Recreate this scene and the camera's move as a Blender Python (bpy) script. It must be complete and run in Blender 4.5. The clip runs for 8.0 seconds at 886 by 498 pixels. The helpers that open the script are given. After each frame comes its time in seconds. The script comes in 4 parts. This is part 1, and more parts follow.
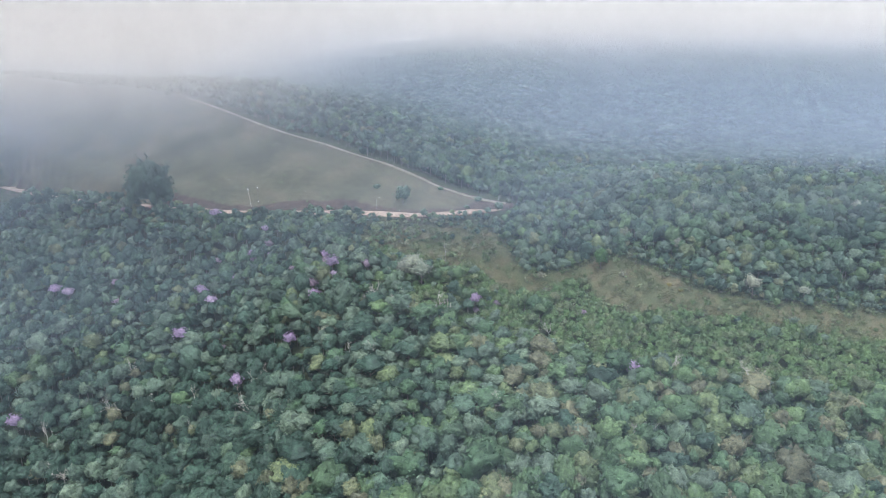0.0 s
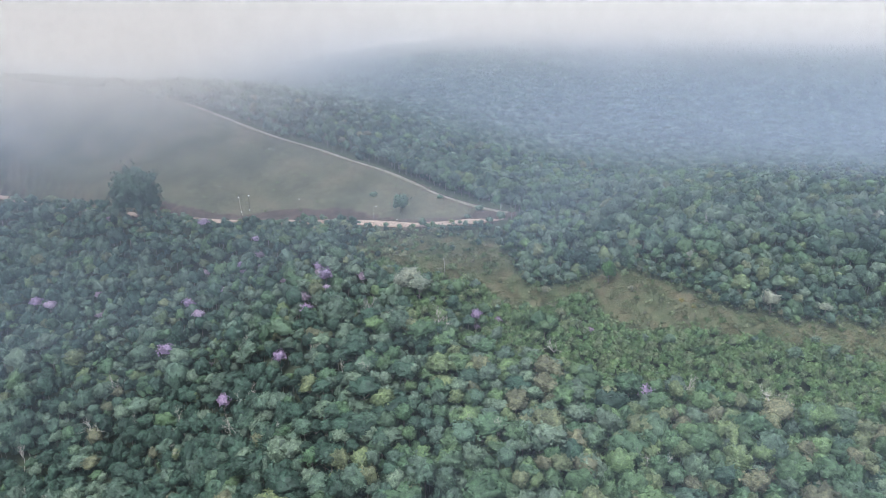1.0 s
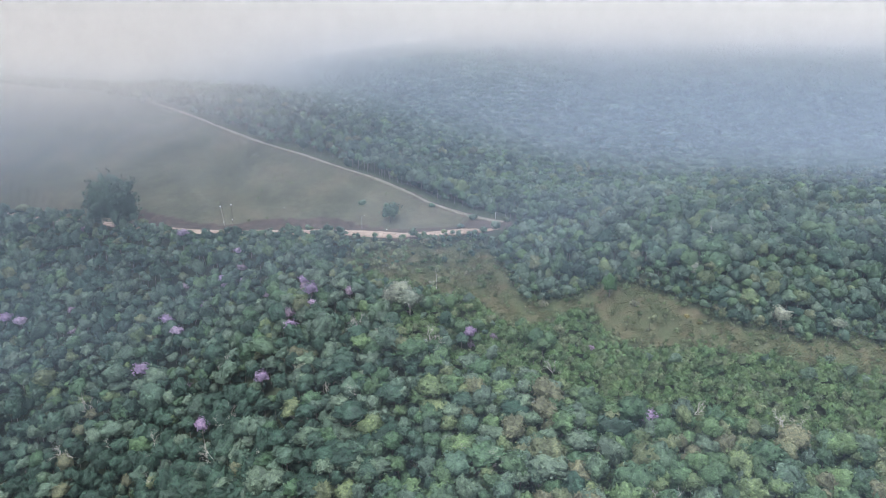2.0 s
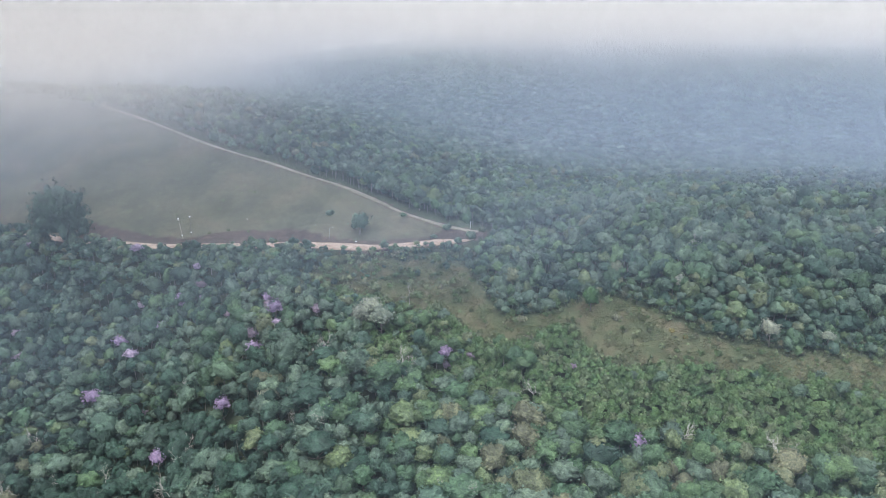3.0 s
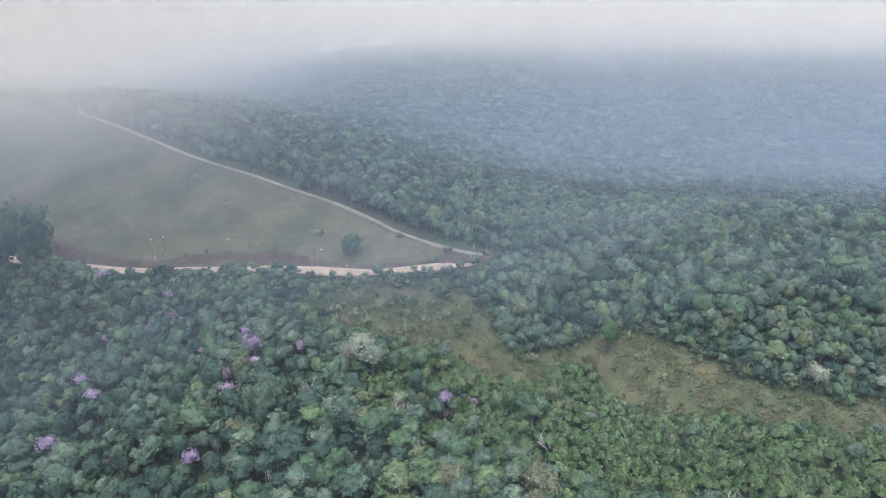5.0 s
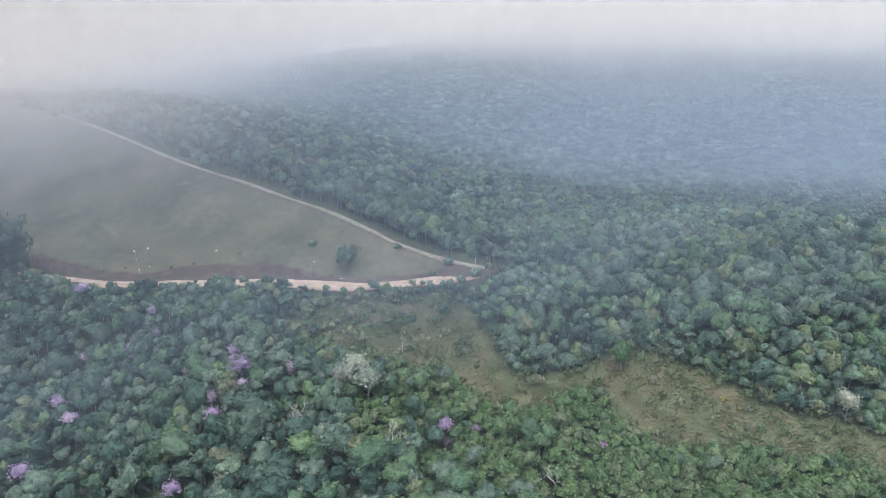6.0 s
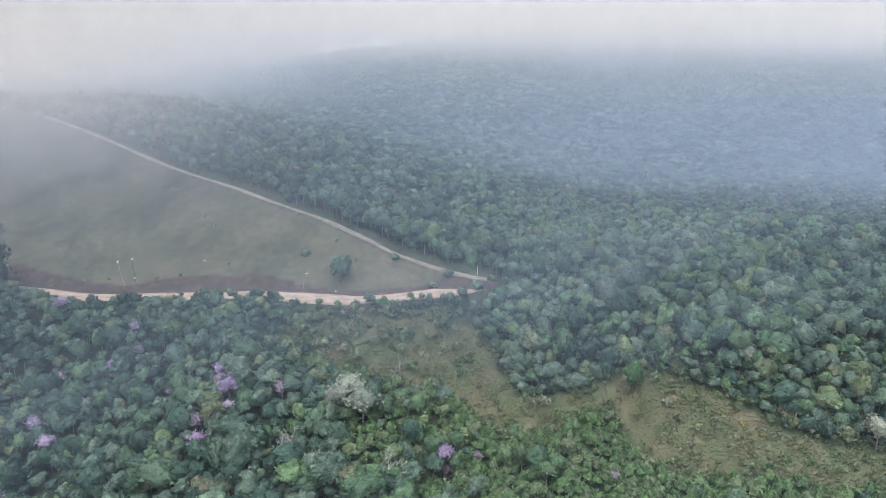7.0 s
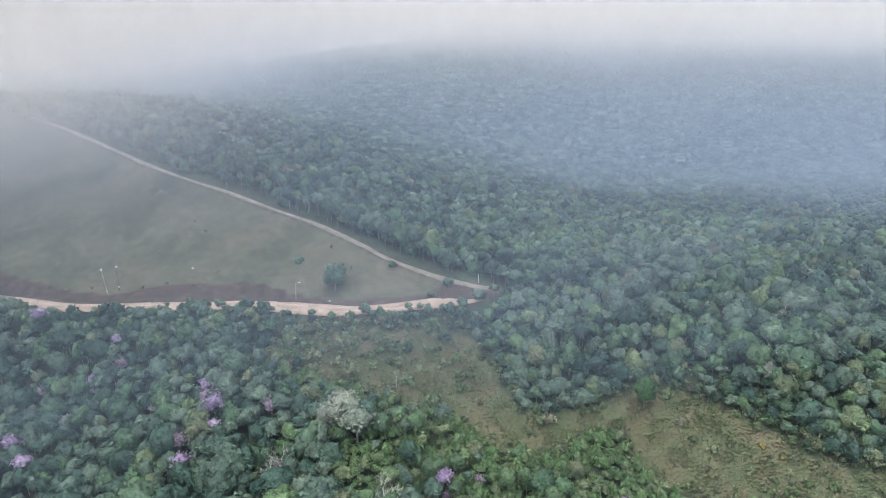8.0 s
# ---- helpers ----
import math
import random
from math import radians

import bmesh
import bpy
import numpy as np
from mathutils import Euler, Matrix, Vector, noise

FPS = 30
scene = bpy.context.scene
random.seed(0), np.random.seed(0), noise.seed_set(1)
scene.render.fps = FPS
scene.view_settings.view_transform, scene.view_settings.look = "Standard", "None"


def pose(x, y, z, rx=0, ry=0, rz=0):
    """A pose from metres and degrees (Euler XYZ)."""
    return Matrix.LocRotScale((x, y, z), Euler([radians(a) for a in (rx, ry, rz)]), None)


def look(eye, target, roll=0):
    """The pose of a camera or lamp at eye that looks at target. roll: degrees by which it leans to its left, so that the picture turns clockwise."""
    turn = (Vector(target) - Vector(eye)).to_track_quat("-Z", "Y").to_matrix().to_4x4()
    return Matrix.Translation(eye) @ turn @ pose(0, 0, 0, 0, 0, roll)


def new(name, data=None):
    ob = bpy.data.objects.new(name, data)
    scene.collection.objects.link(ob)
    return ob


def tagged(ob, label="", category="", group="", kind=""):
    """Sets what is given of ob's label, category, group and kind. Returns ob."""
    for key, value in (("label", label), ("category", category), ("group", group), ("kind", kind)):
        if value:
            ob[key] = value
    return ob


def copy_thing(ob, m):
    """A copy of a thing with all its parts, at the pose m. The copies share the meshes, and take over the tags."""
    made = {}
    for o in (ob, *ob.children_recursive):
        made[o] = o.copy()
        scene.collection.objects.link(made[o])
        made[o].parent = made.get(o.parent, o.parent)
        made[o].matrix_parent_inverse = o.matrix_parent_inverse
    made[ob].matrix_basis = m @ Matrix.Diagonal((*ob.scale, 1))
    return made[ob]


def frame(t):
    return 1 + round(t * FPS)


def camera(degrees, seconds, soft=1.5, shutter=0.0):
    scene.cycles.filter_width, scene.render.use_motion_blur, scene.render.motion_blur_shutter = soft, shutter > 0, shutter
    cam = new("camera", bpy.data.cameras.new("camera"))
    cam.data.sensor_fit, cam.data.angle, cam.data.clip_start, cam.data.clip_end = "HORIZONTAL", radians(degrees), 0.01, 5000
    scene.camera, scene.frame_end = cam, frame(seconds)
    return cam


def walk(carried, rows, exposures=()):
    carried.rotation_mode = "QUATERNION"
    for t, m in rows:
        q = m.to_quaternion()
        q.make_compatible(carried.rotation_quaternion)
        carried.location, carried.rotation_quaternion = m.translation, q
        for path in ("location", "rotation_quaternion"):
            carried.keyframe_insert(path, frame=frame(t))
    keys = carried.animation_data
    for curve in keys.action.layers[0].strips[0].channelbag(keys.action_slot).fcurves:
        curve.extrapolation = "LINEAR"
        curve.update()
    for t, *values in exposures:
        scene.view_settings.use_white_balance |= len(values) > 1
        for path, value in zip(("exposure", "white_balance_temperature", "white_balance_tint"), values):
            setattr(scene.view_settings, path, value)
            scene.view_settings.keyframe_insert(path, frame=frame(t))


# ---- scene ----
cam = camera(68.2, 8.0, soft=0.75)


def aim(eye, heading, tilt, roll):
    """A pose from the eye, the heading clockwise from +y, the tilt above the level and the roll, in degrees."""
    h, p = radians(heading), radians(tilt)
    ahead = Vector((math.sin(h) * math.cos(p), math.cos(h) * math.cos(p), math.sin(p)))
    return look(eye, Vector(eye) + ahead, roll)


PATH = [
    (0.0, aim((-41.02, -364.21, 85.18), 2.838, -17.302, 0.15)),
    (0.5, aim((-39.98, -355.36, 85.20), 2.768, -17.250, 0.15)),
    (1.0, aim((-38.96, -346.56, 85.24), 2.690, -17.174, 0.14)),
    (1.5, aim((-37.99, -337.89, 85.30), 2.620, -17.110, 0.13)),
    (1.7, aim((-37.61, -334.46, 85.33), 2.650, -17.095, 0.13)),
    (2.8, aim((-35.73, -315.70, 85.95), 5.560, -17.025, 0.08)),
    (3.0, aim((-35.37, -312.32, 86.04), 5.590, -17.017, 0.07)),
    (3.5, aim((-34.47, -304.00, 86.19), 5.556, -16.980, 0.08)),
    (4.0, aim((-33.52, -295.70, 86.31), 5.510, -16.920, 0.10)),
    (4.5, aim((-32.54, -287.39, 86.45), 5.475, -16.892, 0.12)),
    (6.0, aim((-29.74, -262.24, 87.06), 5.379, -16.872, 0.12)),
    (6.5, aim((-28.87, -254.42, 87.08), 5.344, -16.858, 0.12)),
    (7.0, aim((-28.06, -247.14, 86.98), 5.320, -16.865, 0.11)),
    (7.5, aim((-27.27, -240.40, 86.79), 5.310, -16.915, 0.09)),
    (8.0, aim((-26.44, -233.97, 86.55), 5.287, -17.005, 0.06)),
]
walk(cam, PATH, [(0.0, 0.33), (1.5, 0.28), (3.0, 0.24), (4.5, 0.23), (8.0, 0.25)])

# ---- sky, sun and exposure: a bright overcast morning ----
world = bpy.data.worlds.new("overcast_sky")
scene.world = world
world.use_nodes = True
wn, wl = world.node_tree.nodes, world.node_tree.links
wn.clear()
sky = wn.new("ShaderNodeTexSky")
sky.sky_type, sky.sun_disc, sky.sun_elevation, sky.sun_rotation = "NISHITA", False, radians(58), radians(205)
clear = wn.new("ShaderNodeBackground")
clear.inputs[1].default_value = 0.06
wl.new(sky.outputs[0], clear.inputs[0])
# cloud cover, about three times as bright overhead as at the horizon
where = wn.new("ShaderNodeTexCoord")
axes = wn.new("ShaderNodeSeparateXYZ")
wl.new(where.outputs["Generated"], axes.inputs[0])
cover = wn.new("ShaderNodeValToRGB")
cover.color_ramp.elements[0].position, cover.color_ramp.elements[0].color = 0.22, (0.488, 0.50, 0.505, 1)
cover.color_ramp.elements[1].position, cover.color_ramp.elements[1].color = 1.0, (0.94, 1.0, 1.0, 1)
wl.new(axes.outputs[2], cover.inputs[0])
gain = wn.new("ShaderNodeMapRange")
gain.inputs[1].default_value, gain.inputs[2].default_value = 0.22, 1.0
gain.inputs[3].default_value, gain.inputs[4].default_value = 1.0, 3.3
wl.new(axes.outputs[2], gain.inputs[0])
cloud = wn.new("ShaderNodeBackground")
wl.new(cover.outputs[0], cloud.inputs[0])
wl.new(gain.outputs[0], cloud.inputs[1])
both, wout = wn.new("ShaderNodeAddShader"), wn.new("ShaderNodeOutputWorld")
wl.new(clear.outputs[0], both.inputs[0])
wl.new(cloud.outputs[0], both.inputs[1])
wl.new(both.outputs[0], wout.inputs[0])

sun = new("sun", bpy.data.lights.new("sun", "SUN"))
sun.data.energy, sun.data.angle, sun.data.color = 1.9, radians(18), (1.0, 0.98, 0.94)
sun.matrix_world = look((-60, -90, 260), (0, 0, 0))
scene.view_settings.exposure = 0.0
scene.cycles.transparent_max_bounces = 64

# ---- terrain ----
def ease(a, b, v):
    """A smooth step from 0 at a to 1 at b."""
    t = np.clip((np.asarray(v, float) - a) / (b - a), 0.0, 1.0)
    return t * t * (3 - 2 * t)


def curve(points, step=1.0):
    """Points of a smooth line through the given bends, about step metres apart."""
    p = np.array(points, float)
    p = np.vstack([2 * p[0] - p[1], p, 2 * p[-1] - p[-2]])
    out = []
    for a, b, c, d in zip(p, p[1:], p[2:], p[3:]):
        n = max(2, int(np.linalg.norm(c - b) / step))
        t = (np.arange(n) / n)[:, None]
        out.append(0.5 * (2 * b + (c - a) * t + (2 * a - 5 * b + 4 * c - d) * t**2 + (3 * b - a - 3 * c + d) * t**3))
    return np.vstack(out + [p[-2:-1]])


# the lower dirt road along the foot of the pasture, and the track that climbs beside the wood
LOWER = curve([(-330, 112, -12), (-270, 66, -11), (-204, 34, -9), (-150, 9, -7), (-100, 5, -7), (-82, 4, -6.5), (-57, -3, -6),
               (-40, -7, -5.9), (-22, -5.5, -5.6), (-7, -5, -4.6), (4, -4, -3.6), (13, -2.5, -2.2)])
TRACK = curve([(13, -2, -0.9), (6, 1.5, -0.6), (-7, 8.2, 1.1), (-25, 20.5, 4.7), (-36, 29.4, 8.3), (-56, 44, 14), (-77, 57.7, 18.2), (-99.5, 73, 23),
               (-120, 85.4, 26.8), (-141, 99.4, 31.2), (-165, 118, 37), (-192, 140, 43), (-225, 166, 49)])


def to_line(line, x, y):
    """Distance from (x, y) to a line, the line's height there, and on which side of it the point lies (1: its left)."""
    near = np.full(np.shape(x), 1e9)
    z, side = np.zeros(np.shape(x)), np.zeros(np.shape(x))
    for a, b in zip(line[::4], line[4::4]):
        ex, ey = b[0] - a[0], b[1] - a[1]
        t = np.clip(((x - a[0]) * ex + (y - a[1]) * ey) / (ex * ex + ey * ey), 0, 1)
        d = np.hypot(x - a[0] - t * ex, y - a[1] - t * ey)
        m = d < near
        near = np.where(m, d, near)
        z = np.where(m, a[2] + t * (b[2] - a[2]), z)
        side = np.where(m, np.sign(ex * (y - a[1]) - ey * (x - a[0])), side)
    return near, z, side


def rolling(x, y, size, seed):
    """Gentle unevenness between about -1 and 1."""
    k = 6.283 / size
    return (np.sin(k * (x + 0.37 * y) + seed) + np.sin(k * 1.31 * (y - 0.52 * x) + 2.1 * seed) + 0.6 * np.sin(k * 2.3 * (0.8 * x + 0.6 * y) + 3.3 * seed)) / 2.6


BUMPS = ((-60, -110, 2.7), (120, -40, 37.1), (110, -110, -4.8), (-170, -100, -39.1), (30, -60, -18.1))


def near_slope(x, y):
    """The wooded slope below the road, falling towards a valley."""
    u, v = np.clip(x, -330, 185) / 100, np.clip(y, -420, 60) / 100
    z = 2.7 - 4.73 * u + 41.8 * v - 9.43 * u * u - 11.6 * u * v + 3.7 * v * v
    for a, b, h in BUMPS:
        z = z + h * np.exp(-((u * 100 - a) ** 2 + (v * 100 - b) ** 2) / 7200)
    return z


def pasture(x, y):
    z = 0.1235 * np.clip(x, -320, 400) + 0.5 * y - 1
    return -13 * np.logaddexp(-60 / 13, -z / 13)


def beyond(x, y):
    """The wood past the track, the valley behind it and the mountain on its far side."""
    u, s = -0.833 * (x - 8) + 0.553 * y, 0.553 * (x - 8) + 0.833 * y
    z = 0.174 * np.clip(u, 0, 260) + 7 * ease(0, -50, u) - 50 * ease(80, 300, s)
    crest = 152 * np.exp(-(((x - 520) / np.where(x > 520, 1600, 800)) ** 2)) + 12 * rolling(x, 0.35 * y, 420, 1.7)
    rise = np.clip((y - 420) / 900, 0, 1) ** 1.35
    return z + (crest - z) * rise + 2.5 * rolling(x, y, 170, 0.4) * ease(150, 500, y)


def ground(x, y):
    x, y = np.asarray(x, float), np.asarray(y, float)
    s = 0.553 * (x - 8) + 0.833 * y
    below = np.interp(x, LOWER[::6, 0], LOWER[::6, 1])
    up_left, up_right = ease(-5, 5, y - below), ease(0, 62, s)
    up = up_left + (up_right - up_left) * ease(-2, 26, x)
    far_side = ease(-5, 16, s)
    high = pasture(x, y) * (1 - far_side) + beyond(x, y) * far_side
    high = high + (beyond(x, y) - high) * ease(230, 420, y)
    z = near_slope(x, y) * (1 - up) + high * up + 0.7 * rolling(x, y, 37, 0.9)
    z = z - 6.5 * np.exp(-(((x - 75) / 95) ** 2) - ((y - 75) / 62) ** 2)
    for line, half in ((LOWER, 4.6), (TRACK, 2.6)):
        d, h, side = to_line(line, x, y)
        z = h - 0.12 + (z - h + 0.12) * ease(half, half + np.where((side < 0) & (half > 4), 5 + 17 * ease(-50, -110, x), 5.0), d)
        if half > 4:  # the cut bank on the uphill side
            z = z + np.where(side > 0, 1.6 * ease(-20, -70, x) * ease(4.8, 7.5, d) * ease(30, 12, d), 0)
    return z


# ---- end of terrain ----

# ---- materials ----
class Nodes:
    """A short way to write a node material."""

    def __init__(self, name):
        self.mat = bpy.data.materials.new(name)
        self.mat.use_nodes = True
        self.tree = self.mat.node_tree
        self.tree.nodes.clear()
        self.out = self.add("OutputMaterial")

    def add(self, kind, **values):
        node = self.tree.nodes.new("ShaderNode" + kind)
        for key, value in values.items():
            slot = node.inputs[key.replace("_", " ")] if key.replace("_", " ") in node.inputs else node.inputs[int(key[1:])]
            if isinstance(value, bpy.types.NodeSocket):
                self.tree.links.new(value, slot)
            else:
                slot.default_value = value
        return node

    def math(self, op, a, b=0.0):
        node = self.add("Math", i0=a, i1=b)
        node.operation = op
        return node.outputs[0]

    def noise(self, scale, detail=3.0, vector=None):
        node = self.add("TexNoise", Scale=scale, Detail=detail)
        if vector:
            self.tree.links.new(vector, node.inputs["Vector"])
        return node.outputs[0]

    def ramp(self, fac, stops, hold=False):
        node = self.add("ValToRGB", Fac=fac)
        els = node.color_ramp.elements
        while len(els) < len(stops):
            els.new(0.5)
        for el, (at, col) in zip(els, stops):
            el.position, el.color = at, (*col, 1)
        if hold:
            node.color_ramp.interpolation = "CONSTANT"
        return node.outputs[0]

    def mix(self, fac, a, b, how="MIX"):
        node = self.tree.nodes.new("ShaderNodeMix")
        node.data_type, node.blend_type = "RGBA", how
        for slot, value in ((0, fac), (6, a), (7, b)):
            if isinstance(value, bpy.types.NodeSocket):
                self.tree.links.new(value, node.inputs[slot])
            else:
                node.inputs[slot].default_value = value if slot == 0 else (*value, 1)
        return node.outputs[2]

    def done(self, shader):
        self.tree.links.new(shader, self.out.inputs[0])
        return self.mat


def foliage(name, stops, shine=0.6, fine=True):
    """Leaves: a hue for each tree, a lighter or darker tone for each spray, and light that passes through."""
    n = Nodes(name)
    tint = n.add("Attribute")
    tint.attribute_name = "tint"
    parts = n.add("SeparateColor", i0=tint.outputs["Color"])
    each = n.add("ObjectInfo").outputs["Random"]
    hue = n.math("ADD", parts.outputs[0], n.math("MULTIPLY", n.math("SUBTRACT", each, 0.5), 0.08))
    vigour = n.math("FRACT", n.math("ADD", parts.outputs[2], each))
    base = n.ramp(hue, stops)
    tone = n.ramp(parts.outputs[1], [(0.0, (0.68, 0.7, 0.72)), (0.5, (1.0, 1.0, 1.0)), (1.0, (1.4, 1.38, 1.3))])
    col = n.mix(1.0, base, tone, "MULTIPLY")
    col = n.mix(1.0, col, n.ramp(vigour, [(0.0, (0.77, 0.79, 0.8)), (1.0, (1.22, 1.2, 1.17))]), "MULTIPLY")
    at = n.add("TexCoord").outputs["Object"]
    spot, leafy = n.noise(0.9 if fine else 0.06, 4.0 if fine else 2.0, at), n.noise(2.2, 3.0, at)
    col = n.mix(1.0, col, n.ramp(spot, [(0.3, (0.72, 0.75, 0.78)), (0.7, (1.3, 1.27, 1.2))]), "MULTIPLY")
    front = n.add("BsdfPrincipled", Base_Color=col, Roughness=shine)
    if fine:
        col = n.mix(1.0, col, n.ramp(leafy, [(0.32, (0.62, 0.65, 0.7)), (0.68, (1.38, 1.35, 1.27))]), "MULTIPLY")
        bump = n.add("Bump", Strength=0.7, Distance=0.7, Height=leafy)
        front = n.add("BsdfPrincipled", Base_Color=col, Roughness=shine, Normal=bump.outputs[0])
    back = n.add("BsdfTranslucent", Color=col)
    return n.done(n.add("MixShader", Fac=0.25, i1=front.outputs[0], i2=back.outputs[0]).outputs[0])


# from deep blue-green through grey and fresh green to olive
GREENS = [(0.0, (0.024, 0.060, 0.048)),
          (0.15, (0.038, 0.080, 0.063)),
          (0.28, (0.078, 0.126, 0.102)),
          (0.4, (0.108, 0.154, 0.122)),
          (0.52, (0.054, 0.110, 0.066)),
          (0.64, (0.070, 0.126, 0.071)),
          (0.76, (0.088, 0.148, 0.074)),
          (0.88, (0.112, 0.152, 0.082)),
          (1.0, (0.122, 0.128, 0.088))]
leaf_wood = foliage("wood_leaves", GREENS)
leaf_far = foliage("far_wood_leaves", GREENS, 0.8, False)
leaf_shrub = foliage("shrub_leaves", [(0.0, (0.085, 0.138, 0.066)), (0.3, (0.104, 0.152, 0.076)), (0.55, (0.13, 0.162, 0.094)), (0.8, (0.152, 0.172, 0.112)), (1.0, (0.172, 0.176, 0.13))])
leaf_cane = foliage("cane_leaves", [(0.0, (0.074, 0.140, 0.056)), (0.3, (0.096, 0.150, 0.068)), (0.55, (0.064, 0.126, 0.056)), (0.8, (0.124, 0.156, 0.090)), (1.0, (0.074, 0.140, 0.056))])
leaf_pale = foliage("pale_leaves", [(0.0, (0.195, 0.23, 0.19)), (0.5, (0.245, 0.26, 0.225)), (1.0, (0.195, 0.23, 0.19))])
leaf_dark = foliage("dark_leaves", [(0.0, (0.036, 0.074, 0.056)), (0.5, (0.058, 0.132, 0.047)), (1.0, (0.058, 0.132, 0.047))])
leaf_violet = foliage("violet_flowers", [(0.0, (0.27, 0.20, 0.345)), (0.35, (0.33, 0.245, 0.405)), (0.7, (0.28, 0.235, 0.345)), (1.0, (0.27, 0.20, 0.345))])
leaf_amber = foliage("amber_leaves", [(0.0, (0.17, 0.15, 0.06)), (0.5, (0.20, 0.165, 0.06)), (1.0, (0.17, 0.15, 0.06))])
leaf_grass = foliage("dry_grass", [(0.0, (0.068, 0.104, 0.046)), (0.3, (0.092, 0.114, 0.056)), (0.6, (0.120, 0.120, 0.066)), (0.85, (0.156, 0.132, 0.085)), (1.0, (0.156, 0.132, 0.085))])


def bark_material():
    n = Nodes("bark")
    at = n.add("TexCoord").outputs["Object"]
    col = n.ramp(n.noise(2.5, 4.0, at), [(0.3, (0.11, 0.10, 0.088)), (0.7, (0.25, 0.235, 0.21))])
    bump = n.add("Bump", Strength=0.5, Height=n.noise(9.0, 3.0, at))
    return n.done(n.add("BsdfPrincipled", Base_Color=col, Roughness=0.9, Normal=bump.outputs[0]).outputs[0])


def soil_material(name, dull, mean, pale, worn):
    """Dirt with wheel ruts, washed patches and stones."""
    n = Nodes(name)
    at = n.add("TexCoord").outputs["Object"]
    uv = n.add("TexCoord").outputs["UV"]
    across = n.add("SeparateXYZ", i0=uv).outputs[0]
    broad, fine = n.noise(0.22, 4.0, at), n.noise(2.6, 4.0, at)
    col = n.ramp(broad, [(0.3, dull), (0.52, mean), (0.75, pale)])
    col = n.mix(1.0, col, n.ramp(fine, [(0.3, (0.82, 0.8, 0.78)), (0.7, (1.08, 1.08, 1.08))]), "MULTIPLY")
    rut = n.math("ABSOLUTE", n.math("SUBTRACT", n.math("ABSOLUTE", n.math("SUBTRACT", across, 0.5)), 0.18))
    col = n.mix(n.ramp(rut, [(0.0, (0.45, 0.45, 0.45)), (0.11, (0.0, 0.0, 0.0))]), col, worn)
    edge = n.math("ABSOLUTE", n.math("SUBTRACT", across, 0.5))
    ragged = n.math("ADD", edge, n.math("MULTIPLY", n.math("SUBTRACT", n.noise(0.8, 3.0, at), 0.5), 0.25))
    col = n.mix(n.ramp(ragged, [(0.40, (0, 0, 0)), (0.5, (0.9, 0.9, 0.9))]), col, (0.20, 0.17, 0.10))
    bump = n.add("Bump", Strength=0.4, Height=fine)
    return n.done(n.add("BsdfPrincipled", Base_Color=col, Roughness=0.95, Normal=bump.outputs[0]).outputs[0])


def ground_material():
    """Pasture, dry clearing, bare bank and the litter under the trees, by the zones that the ground's attribute holds."""
    n = Nodes("ground")
    at = n.add("TexCoord").outputs["Object"]
    zone = n.add("Attribute")
    zone.attribute_name = "zone"
    z = n.add("SeparateColor", i0=zone.outputs["Color"])
    broad, mid, fine = n.noise(0.035, 4.0, at), n.noise(0.3, 4.0, at), n.noise(2.2, 3.0, at)
    litter = n.ramp(mid, [(0.3, (0.022, 0.036, 0.02)), (0.7, (0.045, 0.058, 0.032))])
    turf = n.ramp(broad, [(0.32, (0.053, 0.057, 0.041)), (0.5, (0.076, 0.077, 0.055)), (0.68, (0.098, 0.087, 0.065))])
    turf = n.mix(1.0, turf, n.ramp(mid, [(0.3, (0.78, 0.8, 0.8)), (0.7, (1.18, 1.16, 1.12))]), "MULTIPLY")
    dry = n.ramp(n.noise(0.12, 4.0, at), [(0.3, (0.064, 0.084, 0.043)), (0.5, (0.086, 0.094, 0.052)), (0.7, (0.120, 0.104, 0.066))])
    bare = n.ramp(mid, [(0.3, (0.036, 0.029, 0.027)), (0.58, (0.06, 0.044, 0.04)), (0.8, (0.12, 0.08, 0.064))])
    rough_edge = n.math("MULTIPLY", n.math("SUBTRACT", mid, 0.5), 0.9)
    col = litter
    for slot, other in ((0, turf), (1, dry), (2, bare)):
        col = n.mix(n.ramp(n.math("ADD", z.outputs[slot], rough_edge), [(0.35, (0, 0, 0)), (0.65, (1, 1, 1))]), col, other)
    col = n.mix(1.0, col, n.ramp(fine, [(0.3, (0.8, 0.8, 0.8)), (0.7, (1.2, 1.2, 1.2))]), "MULTIPLY")
    bump = n.add("Bump", Strength=0.6, Distance=0.4, Height=fine)
    return n.done(n.add("BsdfPrincipled", Base_Color=col, Roughness=0.95, Normal=bump.outputs[0]).outputs[0])


def plain(name, colour, rough=0.6, metal=0.0, spread=0.12):
    n = Nodes(name)
    at = n.add("TexCoord").outputs["Object"]
    shade = n.ramp(n.noise(4.0, 4.0, at), [(0.3, (1 - spread,) * 3), (0.7, (1 + spread,) * 3)])
    col = n.mix(1.0, colour, shade, "MULTIPLY")
    return n.done(n.add("BsdfPrincipled", Base_Color=col, Roughness=rough, Metallic=metal).outputs[0])


